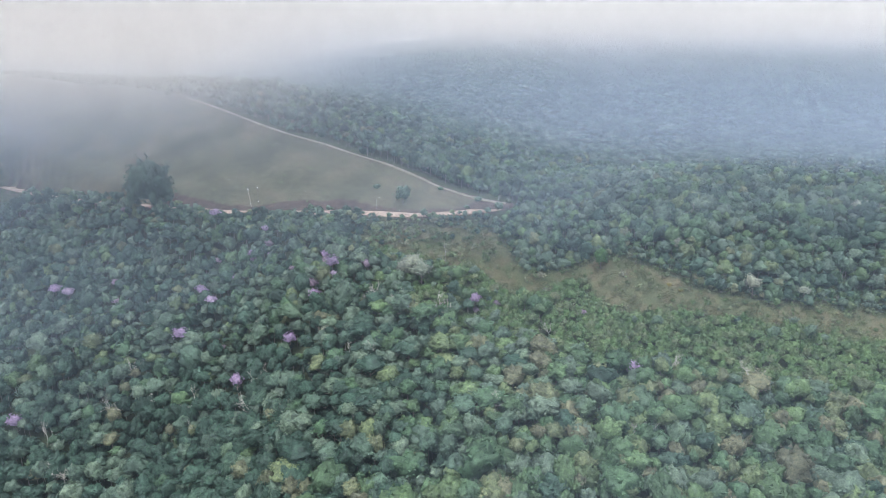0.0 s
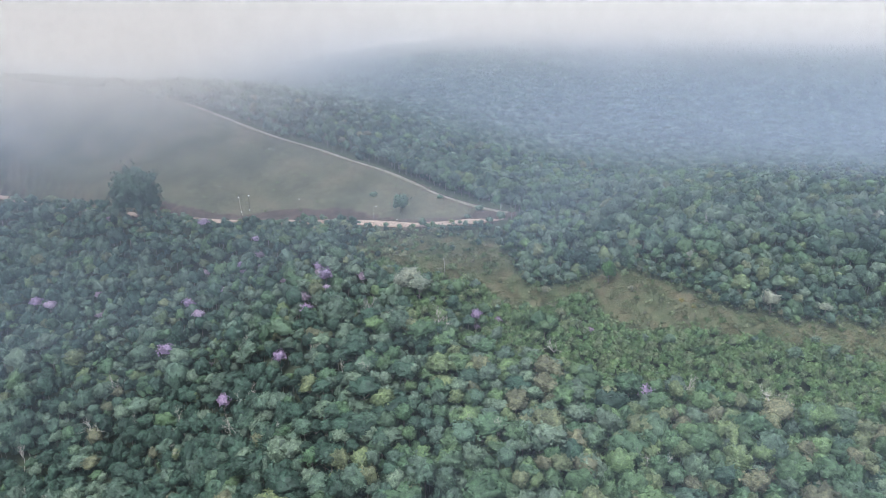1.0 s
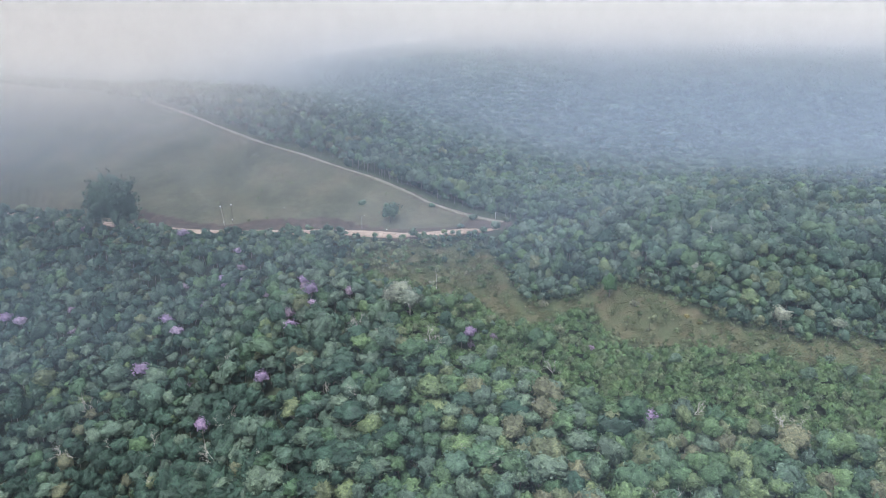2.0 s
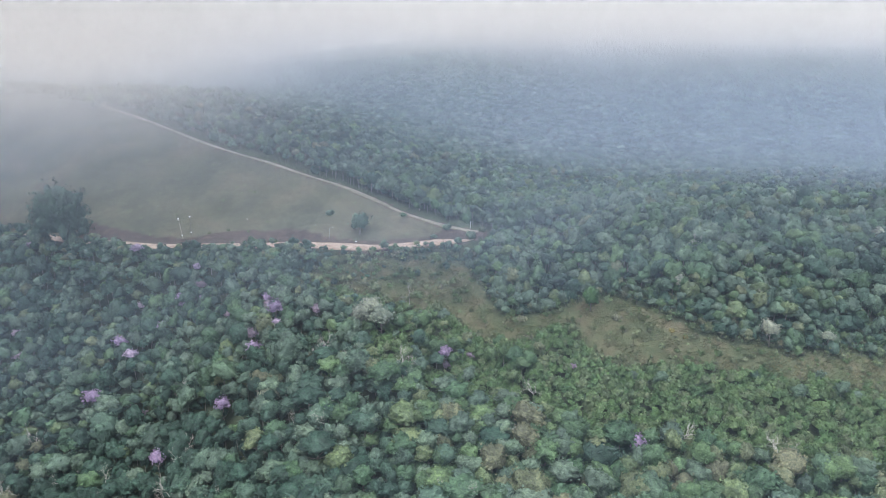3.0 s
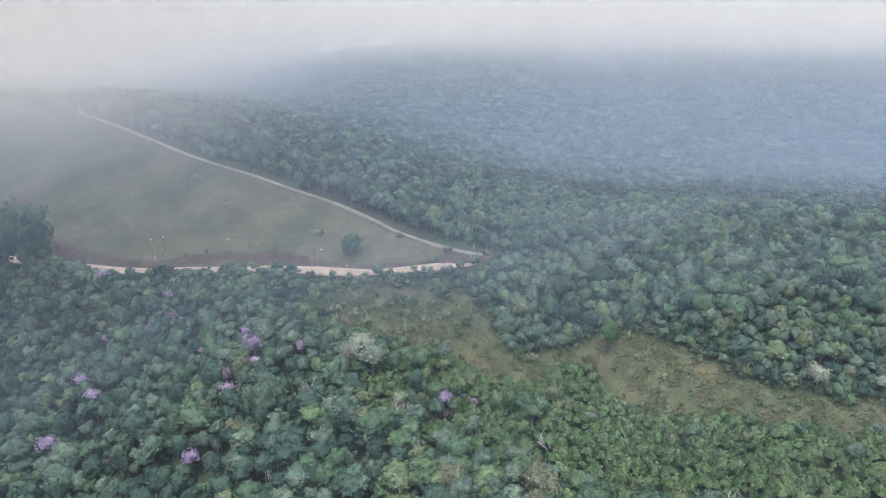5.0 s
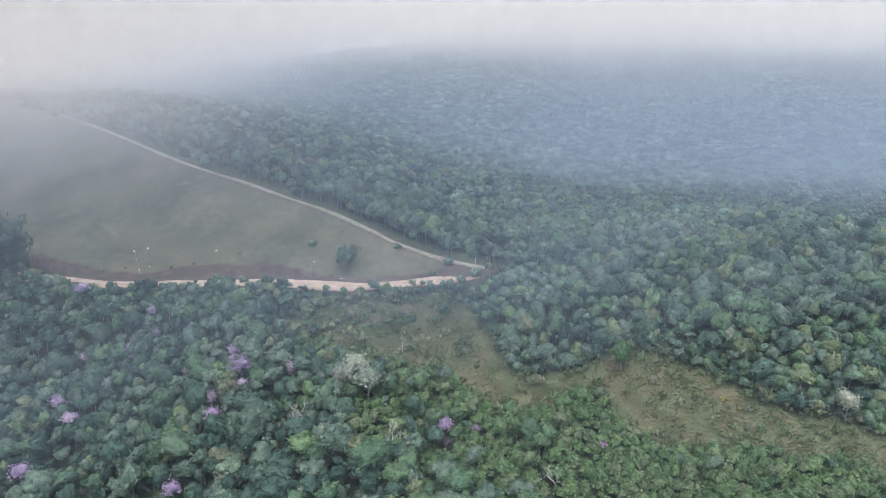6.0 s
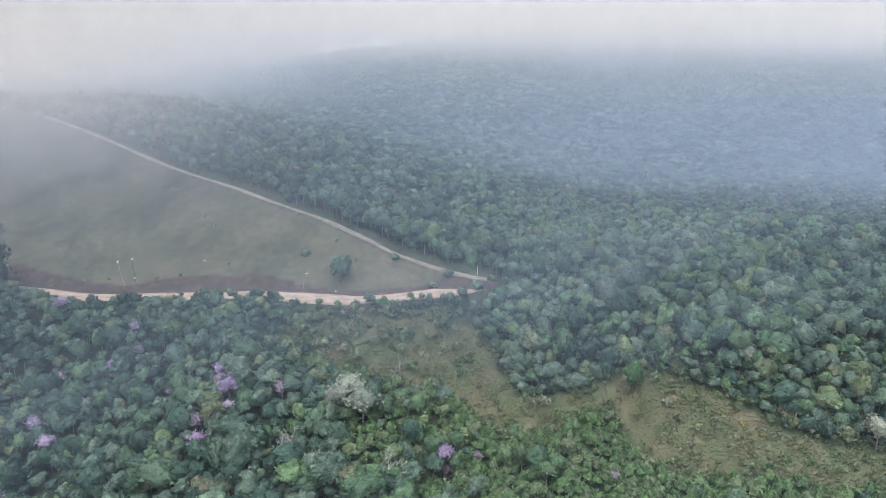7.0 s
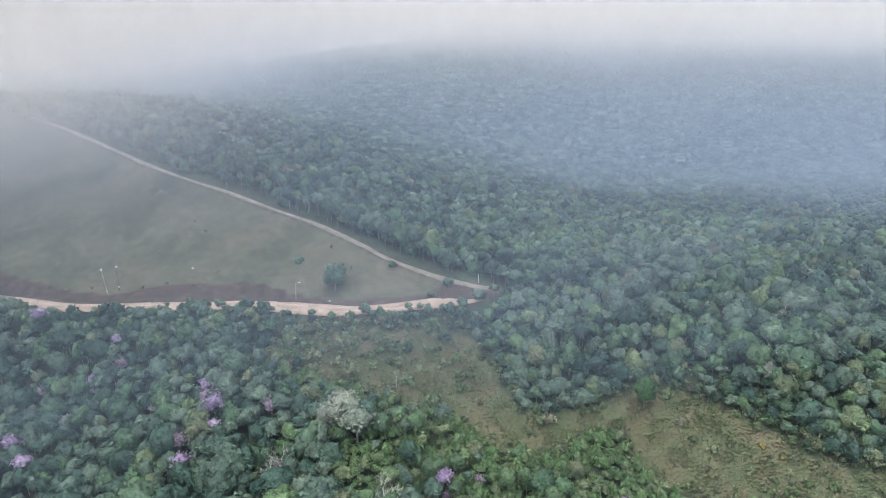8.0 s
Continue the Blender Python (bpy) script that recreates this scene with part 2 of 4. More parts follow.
def mist_material():
    """Droplets that scatter the sky's light, thicker and thinner in drifts; attributes hold how thick, and the painted
    blue or white.
    """
    n = Nodes("mist")
    at = n.add("TexCoord").outputs["Object"]
    thick = n.add("Attribute")
    thick.attribute_name = "thickness"
    flat = n.add("Mapping", Vector=at, Scale=(1.0, 1.0, 2.2)).outputs[0]
    drift = n.ramp(n.noise(0.0045, 4.0, flat), [(0.3, (0.55, 0.55, 0.55)), (0.72, (1.4, 1.4, 1.4))])
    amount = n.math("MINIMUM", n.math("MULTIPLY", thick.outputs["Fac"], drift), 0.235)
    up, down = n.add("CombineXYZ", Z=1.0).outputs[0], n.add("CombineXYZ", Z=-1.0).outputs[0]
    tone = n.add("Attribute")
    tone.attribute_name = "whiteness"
    # the dim blue of mist shaded by the cloud is put into the colour
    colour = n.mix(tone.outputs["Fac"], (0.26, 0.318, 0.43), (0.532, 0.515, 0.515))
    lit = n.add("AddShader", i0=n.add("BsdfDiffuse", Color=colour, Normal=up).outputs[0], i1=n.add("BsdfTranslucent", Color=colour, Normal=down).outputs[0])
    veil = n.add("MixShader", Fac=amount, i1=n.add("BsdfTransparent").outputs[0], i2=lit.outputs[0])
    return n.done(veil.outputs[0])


bark, earth, mist_mat = bark_material(), ground_material(), mist_material()
soil = soil_material("pinkish_dirt", (0.23, 0.165, 0.13), (0.32, 0.24, 0.20), (0.39, 0.31, 0.265), (0.39, 0.315, 0.27))
gravel = soil_material("grey_dirt", (0.12, 0.115, 0.085), (0.18, 0.16, 0.13), (0.25, 0.22, 0.19), (0.27, 0.24, 0.21))
weathered_wood, zinc, white_paint = plain("weathered_wood", (0.30, 0.27, 0.23), 0.85), plain("galvanised_steel", (0.24, 0.245, 0.25), 0.6, 0.3), plain("white_paint", (0.5, 0.5, 0.48), 0.5)
dark_wood = plain("dark_wood", (0.11, 0.10, 0.09), 0.85)


# ---- helpers for meshes ----
def part(name, mesh, material, parent=None, label=""):
    ob = new(name, mesh)
    if material and not mesh.materials:
        mesh.materials.append(material)
    ob.parent = parent
    return tagged(ob, label)


def mesh_of(name, verts, faces, tint=None, attribute="tint", smooth=False):
    """A mesh from arrays; faces all with the same number of corners. tint: three numbers for each corner point."""
    verts, faces = np.asarray(verts, np.float32), np.asarray(faces, np.int32)
    me = bpy.data.meshes.new(name)
    me.vertices.add(len(verts))
    me.vertices.foreach_set("co", verts.ravel())
    me.loops.add(faces.size)
    me.loops.foreach_set("vertex_index", faces.ravel())
    me.polygons.add(len(faces))
    me.polygons.foreach_set("loop_start", np.arange(0, faces.size, faces.shape[1], dtype=np.int32))
    if tint is not None:
        colours = np.ones((len(verts), 4), np.float32)
        colours[:, :3] = tint
        me.attributes.new(attribute, "FLOAT_COLOR", "POINT").data.foreach_set("color", colours.ravel())
    me.polygons.foreach_set("use_smooth", np.full(len(faces), smooth))
    me.update(calc_edges=True)
    return me


def tube(line, radii, sides=6):
    """Vertices and quads of a tapered tube along a line."""
    line = np.asarray(line, float)
    verts, faces = [], []
    for i, (p, r) in enumerate(zip(line, radii)):
        d = line[min(i + 1, len(line) - 1)] - line[max(i - 1, 0)]
        d = d / (np.linalg.norm(d) + 1e-9)
        a = np.cross(d, (0.3, 0.9, 0.1) if abs(d[2]) > 0.8 else (0, 0, 1))
        a /= np.linalg.norm(a)
        b = np.cross(d, a)
        for k in range(sides):
            w = 6.28318 * k / sides
            verts.append(p + r * (a * math.cos(w) + b * math.sin(w)))
        if i:
            o = (i - 1) * sides
            faces += [(o + k, o + (k + 1) % sides, o + sides + (k + 1) % sides, o + sides + k) for k in range(sides)]
    return np.array(verts), np.array(faces)


def joined(pieces):
    """One vertex and one face array from many."""
    verts, faces, at = [], [], 0
    for v, f in pieces:
        verts.append(v)
        faces.append(np.asarray(f) + at)
        at += len(v)
    return np.vstack(verts), np.vstack(faces)


# ---- ground ----
def steps(lo, hi, fine_lo, fine_hi, fine, mid_lo, mid_hi, mid=15.0):
    """Grid lines, close together between fine_lo and fine_hi, a little wider as far as mid_lo and mid_hi, and ever wider beyond."""
    def outward(start, until, end):
        d, out = fine, [start]
        while out[-1] < end:
            d = min(d * 1.07, mid) if out[-1] < until else d * 1.4
            out.append(out[-1] + d)
        return out[1:]

    inner = list(np.arange(fine_lo, fine_hi + fine, fine))
    return np.array([-v for v in outward(-inner[0], -mid_lo, -lo)][::-1] + inner + outward(inner[-1], mid_hi, hi))


CLEARING = curve([(-70, -18, 4), (-34, -21, 7), (-8, -28, 12), (5, -43, 11), (20, -55, 9), (34, -57.5, 6), (46, -61, 6), (58, -70, 9), (70, -79, 10.5), (80, -86, 9.5), (90, -93, 7),
                  (98, -98, 5), (112, -106, 5), (132, -110, 4.5), (200, -113, 5)], 4.0)


# the ragged outline of the dry grass: along the foot of the wood, then back along the thicket
MEADOW = ((-75, -20), (-56, -15), (-40, -14), (-23, -14), (-5, -13), (4, -19), (10, -30), (13, -42), (17, -50), (26, -52), (39, -51), (52, -52), (63, -55), (72, -62),
          (80, -72), (88, -80), (97, -88), (108, -93), (120, -97), (134, -98), (147, -94), (165, -93), (205, -95), (205, -118), (150, -112), (114, -108), (95, -102),
          (77, -95), (58, -90), (50, -83), (47, -74), (45, -67), (41, -60), (32, -62), (26, -65), (14, -64), (5, -60), (-1, -53), (-8, -45), (-22, -44), (-34, -38), (-50, -34), (-63, -27))


def in_clearing(x, y):
    """Above 0 inside the strip of grass and low scrub, in metres from its ragged edge."""
    near, inside = np.full(np.shape(x), 1e9), np.zeros(np.shape(x), bool)
    for (ax, ay), (bx, by) in zip(MEADOW, MEADOW[1:] + MEADOW[:1]):
        ex, ey = bx - ax, by - ay
        t = np.clip(((x - ax) * ex + (y - ay) * ey) / (ex * ex + ey * ey), 0, 1)
        near = np.minimum(near, np.hypot(x - ax - t * ex, y - ay - t * ey))
        if ey:
            inside ^= ((ay > y) != (by > y)) & (x < ax + (y - ay) * ex / ey)
    return np.where(inside, near, -near) + 1.6 * rolling(x, y, 19, 2.2)


def line_sides(x, y):
    low, low_z, low_side = to_line(LOWER, x, y)
    trk, trk_z, trk_side = to_line(TRACK, x, y)
    s = 0.553 * (x - 8) + 0.833 * y
    grazed = (low_side > 0) & (trk_side > 0) & (x < 12) & (y < 420)
    return low, low_side, trk, s, grazed


def build_ground():
    xs, ys = steps(-3800, 3800, -210, 150, 3.0, -900, 1300), steps(-1800, 3600, -150, 120, 3.0, -300, 1450)
    x, y = np.meshgrid(xs, ys)
    x, y = x.ravel(), y.ravel()
    z = ground(x, y)
    low, low_side, trk, s, grazed = line_sides(x, y)
    zone = np.zeros((len(x), 3))
    zone[:, 0] = np.where(grazed, 1.0, 0.0)
    zone[:, 1] = ease(-2, 4, in_clearing(x, y))
    bank = (low_side > 0) & grazed
    zone[:, 2] = np.where(bank, ease(0, -2.5, low - 8.5 - 6.5 * ease(-40, -110, x)) * ease(-205, -175, x), 0) + np.where(~grazed, ease(6.5, 4.5, low), 0) + 0.8 * ease(3.6, 2.2, trk)
    nx = len(xs)
    i = (np.arange(len(ys) - 1)[:, None] * nx + np.arange(nx - 1)[None, :]).ravel()
    me = mesh_of("ground", np.column_stack([x, y, z]), np.column_stack([i, i + 1, i + nx + 1, i + nx]), zone, "zone")
    me.polygons.foreach_set("use_smooth", np.ones(len(me.polygons), bool))
    tagged(part("ground", me, earth), "hilly ground of green pasture, dry clearing and forest litter", "ground", kind="structure")


def build_road(name, line, half, material, label):
    """A ribbon of dirt with a slight crown and edges that sink into the verge."""
    rng = np.random.default_rng(5)
    d = np.gradient(line[:, :2], axis=0)
    d /= np.linalg.norm(d, axis=1)[:, None]
    side = np.column_stack([d[:, 1], -d[:, 0]])
    profile = [(-1.12, -0.35), (-1.0, 0.0), (-0.62, 0.09), (-0.36, 0.03), (0.0, 0.12), (0.36, 0.03), (0.62, 0.09), (1.0, 0.0), (1.12, -0.35)]
    verts, n = [], len(profile)
    wide = half * (1 + 0.16 * np.sin(np.arange(len(line)) * 0.11) + 0.08 * rng.standard_normal(len(line)).cumsum() / 12)
    for k, p in enumerate(line):
        for a, h in profile:
            q = p[:2] + side[k] * a * wide[k]
            verts.append((q[0], q[1], p[2] + 0.06 + h + 0.03 * rng.standard_normal()))
    faces = [(k * n + j, k * n + j + 1, (k + 1) * n + j + 1, (k + 1) * n + j) for k in range(len(line) - 1) for j in range(n - 1)]
    me = mesh_of(name, verts, faces)
    uv = me.uv_layers.new(name="UVMap")
    idx = np.array(faces).ravel()
    uv.data.foreach_set("uv", np.column_stack([(idx % n) / (n - 1), (idx // n) / 8.0]).astype(np.float32).ravel())
    me.polygons.foreach_set("use_smooth", np.ones(len(me.polygons), bool))
    tagged(part(name, me, material), label, "road", kind="structure")


build_ground()
build_road("road", LOWER, 4.7, soil, "pale pinkish dirt road along the foot of the pasture")
build_road("track", TRACK, 1.6, gravel, "narrow greyish dirt track climbing beside the wood")


# ---- trees ----
def puff(c, q, r, seg, rings):
    """A lumpy dome of leaves round c, as vertices and triangles."""
    verts, faces = [np.array((c[0], c[1], c[2] + q * r.uniform(0.75, 1.0)))], []
    start = r.uniform(0, 6.28)
    for i, w in enumerate(rings):
        for k in range(seg):
            a, d = start + 6.28318 * (k + 0.5 * (i % 2)) / seg + r.normal(0, 0.12), q * r.uniform(0.78, 1.18)
            verts.append(np.array((c[0] + d * math.sin(w) * math.cos(a), c[1] + d * math.sin(w) * math.sin(a), c[2] + 0.9 * d * math.cos(w))))
    faces += [(0, 1 + k, 1 + (k + 1) % seg) for k in range(seg)]
    for i in range(len(rings) - 1):
        o, p = 1 + i * seg, 1 + (i + 1) * seg
        for k in range(seg):
            n = (k + 1) % seg
            faces += [(o + k, p + k, p + n), (o + k, p + n, o + n)] if i % 2 else [(o + k, p + k, o + n), (o + n, p + k, p + n)]
    return verts, faces


def canopy_shape(seed, seg, rows, lobes, sprays, size, tall=0.85, loose=0.0):
    """A crown of radius 1: one billowing mass of foliage with leaf sprays standing out all over it. Vertices, triangles and a tone for each vertex."""
    r = np.random.default_rng(seed)
    k = np.arange(lobes)
    up = np.clip(1 - 1.5 * (k + 0.5) / lobes + r.uniform(-0.12, 0.12, lobes), -0.6, 1)
    around = 2.399963 * k + r.uniform(-0.5, 0.5, lobes)
    level = np.sqrt(1 - up * up)
    heads = np.column_stack([level * np.cos(around), level * np.sin(around), up])
    reach, width, lit = r.uniform(0.14, 0.48, lobes), r.uniform(0.7, 1.25, lobes) * 1.75 / math.sqrt(lobes), r.uniform(0.12, 0.8, lobes)

    def surface(d):
        apart = np.arccos(np.clip(d @ heads.T, -1, 1)) / width
        swell = reach * np.sqrt(np.clip(1 - apart * apart, 0, 1))
        return (0.56 - 0.16 * loose) + swell.max(axis=1), lit[apart.argmin(axis=1)]

    polar = np.linspace(0.32, 2.15, rows)
    w, a = np.repeat(polar, seg), np.tile(np.arange(seg) * 6.28318 / seg, rows) + np.repeat(np.arange(rows) * 3.14159 / seg, seg) + r.normal(0, 0.25 / seg, seg * rows)
    d = np.vstack([[(0, 0, 1)], np.column_stack([np.sin(w) * np.cos(a), np.sin(w) * np.sin(a), np.cos(w)])])
    far, tone = surface(d)
    verts = d * (far * r.uniform(0.93, 1.07, len(d)))[:, None]
    faces = [(0, 1 + i, 1 + (i + 1) % seg) for i in range(seg)]
    for j in range(rows - 1):
        o, p = 1 + j * seg, 1 + (j + 1) * seg
        for i in range(seg):
            n = (i + 1) % seg
            faces += [(o + i, p + i, o + n), (o + n, p + i, p + n)]
    # single sprays, turned every way about the surface's own direction
    g = r.standard_normal((sprays, 3))
    g[:, 2] = np.abs(g[:, 2]) - 0.35
    g /= np.linalg.norm(g, axis=1)[:, None]
    far, own = surface(g)
    p = g * (far * r.uniform(0.94, 1.2 + 0.3 * loose, sprays))[:, None]
    f = g + 0.75 * r.standard_normal((sprays, 3))
    f /= np.linalg.norm(f, axis=1)[:, None]
    a = np.cross(f, r.standard_normal((sprays, 3)))
    a /= np.linalg.norm(a, axis=1)[:, None]
    b = np.cross(f, a)
    q = (size * r.uniform(0.6, 1.4, sprays))[:, None]
    leaves = np.stack([p + a * q, p - 0.6 * a * q + 0.8 * b * q, p - 0.6 * a * q - 0.8 * b * q], axis=1).reshape(-1, 3)
    o = len(verts)
    verts = np.vstack([verts, leaves]) * (1, 1, tall)
    verts[:, :2] += np.outer(verts[:, 2], r.uniform(-0.16, 0.16, 2))
    faces = np.vstack([np.array(faces), o + np.arange(3 * sprays).reshape(-1, 3)])
    tone = np.concatenate([tone + r.normal(0, 0.08, o), np.repeat(own + r.normal(0.06, 0.14, sprays), 3)])
    return verts, faces, np.clip(tone, 0, 1)


FINE = [canopy_shape(100 + k, 15, 8, 13 + 3 * (k % 5), 235, 0.105, (0.72, 0.88, 1.05)[k % 3]) for k in range(20)]
MEDIUM = [canopy_shape(200 + k, 11, 6, 9 + 2 * (k % 4), 120, 0.135, (0.72, 0.9, 1.1)[k % 3]) for k in range(18)]
COARSE = [canopy_shape(300 + k, 8, 4, 6 + k % 3, 56, 0.19, (0.7, 0.95)[k % 2]) for k in range(12)]
BUSHY = [canopy_shape(350 + k, 7, 3, 6, 70, 0.2, 1.0, 0.5) for k in range(10)]
LOOSE = [canopy_shape(330 + k, 5, 2, 5, 60, 0.24, 0.9, 1.0) for k in range(10)]


def cane_shape(seed, canes=24):
    """A clump of arching leafy canes round a low dome, of radius 1."""
    r = np.random.default_rng(seed)
    v, f = puff((0, 0, 0.05), 0.74, r, 5, (0.7, 1.5))
    verts, faces, tone = list(v), list(f), list(r.uniform(0.3, 0.6, len(v)))
    for _ in range(canes):
        a, rise, out, w = r.uniform(0, 6.283), r.uniform(0.75, 1.25), r.uniform(0.6, 1.15), r.uniform(0.035, 0.085)
        d, side = np.array((math.cos(a), math.sin(a), 0)), np.array((-math.sin(a), math.cos(a), 0))
        line = [d * 0.1 + (0, 0, 0.1), d * out * 0.35 + (0, 0, rise * 0.75), d * out * 0.75 + (0, 0, rise * 0.85), d * out * 1.1 + (0, 0, rise * r.uniform(0.35, 0.7))]
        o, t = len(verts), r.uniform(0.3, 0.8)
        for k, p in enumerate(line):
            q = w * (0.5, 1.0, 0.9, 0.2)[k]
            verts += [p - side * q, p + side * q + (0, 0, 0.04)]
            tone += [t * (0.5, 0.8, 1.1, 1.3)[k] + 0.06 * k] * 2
        for k in range(3):
            b = o + 2 * k
            faces += [(b, b + 1, b + 3), (b, b + 3, b + 2)]
    return np.array(verts), np.array(faces), np.array(tone)


CANE = [cane_shape(500 + k) for k in range(8)]
LOW = [canopy_shape(550 + k, 6, 3, 5, 14, 0.24, 0.8) for k in range(8)]


def dome_shape(seed):
    """A whole far-off crown as one lumpy dome."""
    r = np.random.default_rng(seed)
    v, f = puff((0, 0, 0), 0.85, r, 6, (0.65, 1.45))
    return np.array(v) * (1, 1, 0.85), np.array(f), np.clip(r.normal(0.4, 0.06, len(v)), 0, 1)


FAR = [dome_shape(400 + k) for k in range(10)]


def scatter(rng, x0, x1, y0, y1, gap):
    """Places on a shaken grid, seen from the flight over the slope."""
    x, y = np.meshgrid(np.arange(x0, x1, gap), np.arange(y0, y1, gap))
    x[1::2] += gap / 2
    x, y = (x + rng.uniform(-0.42, 0.42, x.shape) * gap).ravel(), (y + rng.uniform(-0.42, 0.42, y.shape) * gap).ravel()
    in_view = np.abs(x + 25 - 0.06 * (y + 300)) < 0.745 * (y + 370) + 19
    return x[in_view], y[in_view]


def plant(name, trees, shapes, leaf, label, rng, trunks=True):
    """Many trees as one mass: rows of x, y, foot height, tree height, crown radius and hue."""
    verts, faces, tints, at = [], [], [], 0
    pick = rng.integers(0, len(shapes), len(trees))
    for (x, y, z, h, r, hue), k in zip(trees, pick):
        v, f, tone = shapes[k]
        a = rng.uniform(0, 6.283)
        c, s = math.cos(a) * r, math.sin(a) * r
        rz, sx = r * rng.uniform(0.9, 1.35), rng.uniform(0.8, 1.25)
        v = v * (sx, 1 / sx, 1) + np.outer(v[:, 0], (0, 0, rng.normal(0, 0.1)))
        verts.append(np.column_stack([x + v[:, 0] * c - v[:, 1] * s, y + v[:, 0] * s + v[:, 1] * c, z + h - 0.72 * rz + v[:, 2] * rz]))
        faces.append(f + at)
        tints.append(np.column_stack([np.full(len(v), hue), tone, np.full(len(v), rng.random())]))
        at += len(v)
    me = mesh_of(name, np.vstack(verts), np.vstack(faces), np.vstack(tints), smooth=True)
    thing = tagged(part(name, me, leaf), label, "trees", kind="stuff")
    if trunks:
        pieces = []
        for x, y, z, h, r, hue in trees:
            lean = rng.uniform(-0.6, 0.6, 2)
            pieces.append(tube([(x, y, z - 0.6), (x + lean[0] * 0.4, y + lean[1] * 0.4, z + h * 0.45), (x + lean[0], y + lean[1], z + h - 0.8 * r)], (0.04 * r + 0.04, 0.03 * r + 0.03, 0.04), 4))
        tagged(part("trunks", mesh_of("trunks", *joined(pieces)), bark, thing), kind="stuff")
    return thing


def wooded(x, y):
    low, low_side, trk, s, grazed = line_sides(x, y)
    return ~grazed & (low > 6.3) & (trk > np.where(y > 6, 6.0, 4.5) + 1.5 * rolling(x, y, 21, 0.2)), in_clearing(x, y)


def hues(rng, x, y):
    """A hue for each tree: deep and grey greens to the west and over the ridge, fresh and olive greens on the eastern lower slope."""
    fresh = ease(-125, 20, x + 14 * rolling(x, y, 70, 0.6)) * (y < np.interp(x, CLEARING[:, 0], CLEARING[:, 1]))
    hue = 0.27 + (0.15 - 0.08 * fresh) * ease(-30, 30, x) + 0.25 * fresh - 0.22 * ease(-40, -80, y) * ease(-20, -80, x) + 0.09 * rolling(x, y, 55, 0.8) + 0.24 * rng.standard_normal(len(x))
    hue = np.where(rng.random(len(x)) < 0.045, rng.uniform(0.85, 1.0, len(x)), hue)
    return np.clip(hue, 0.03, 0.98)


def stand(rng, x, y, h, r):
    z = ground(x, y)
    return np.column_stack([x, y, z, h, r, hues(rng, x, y)])


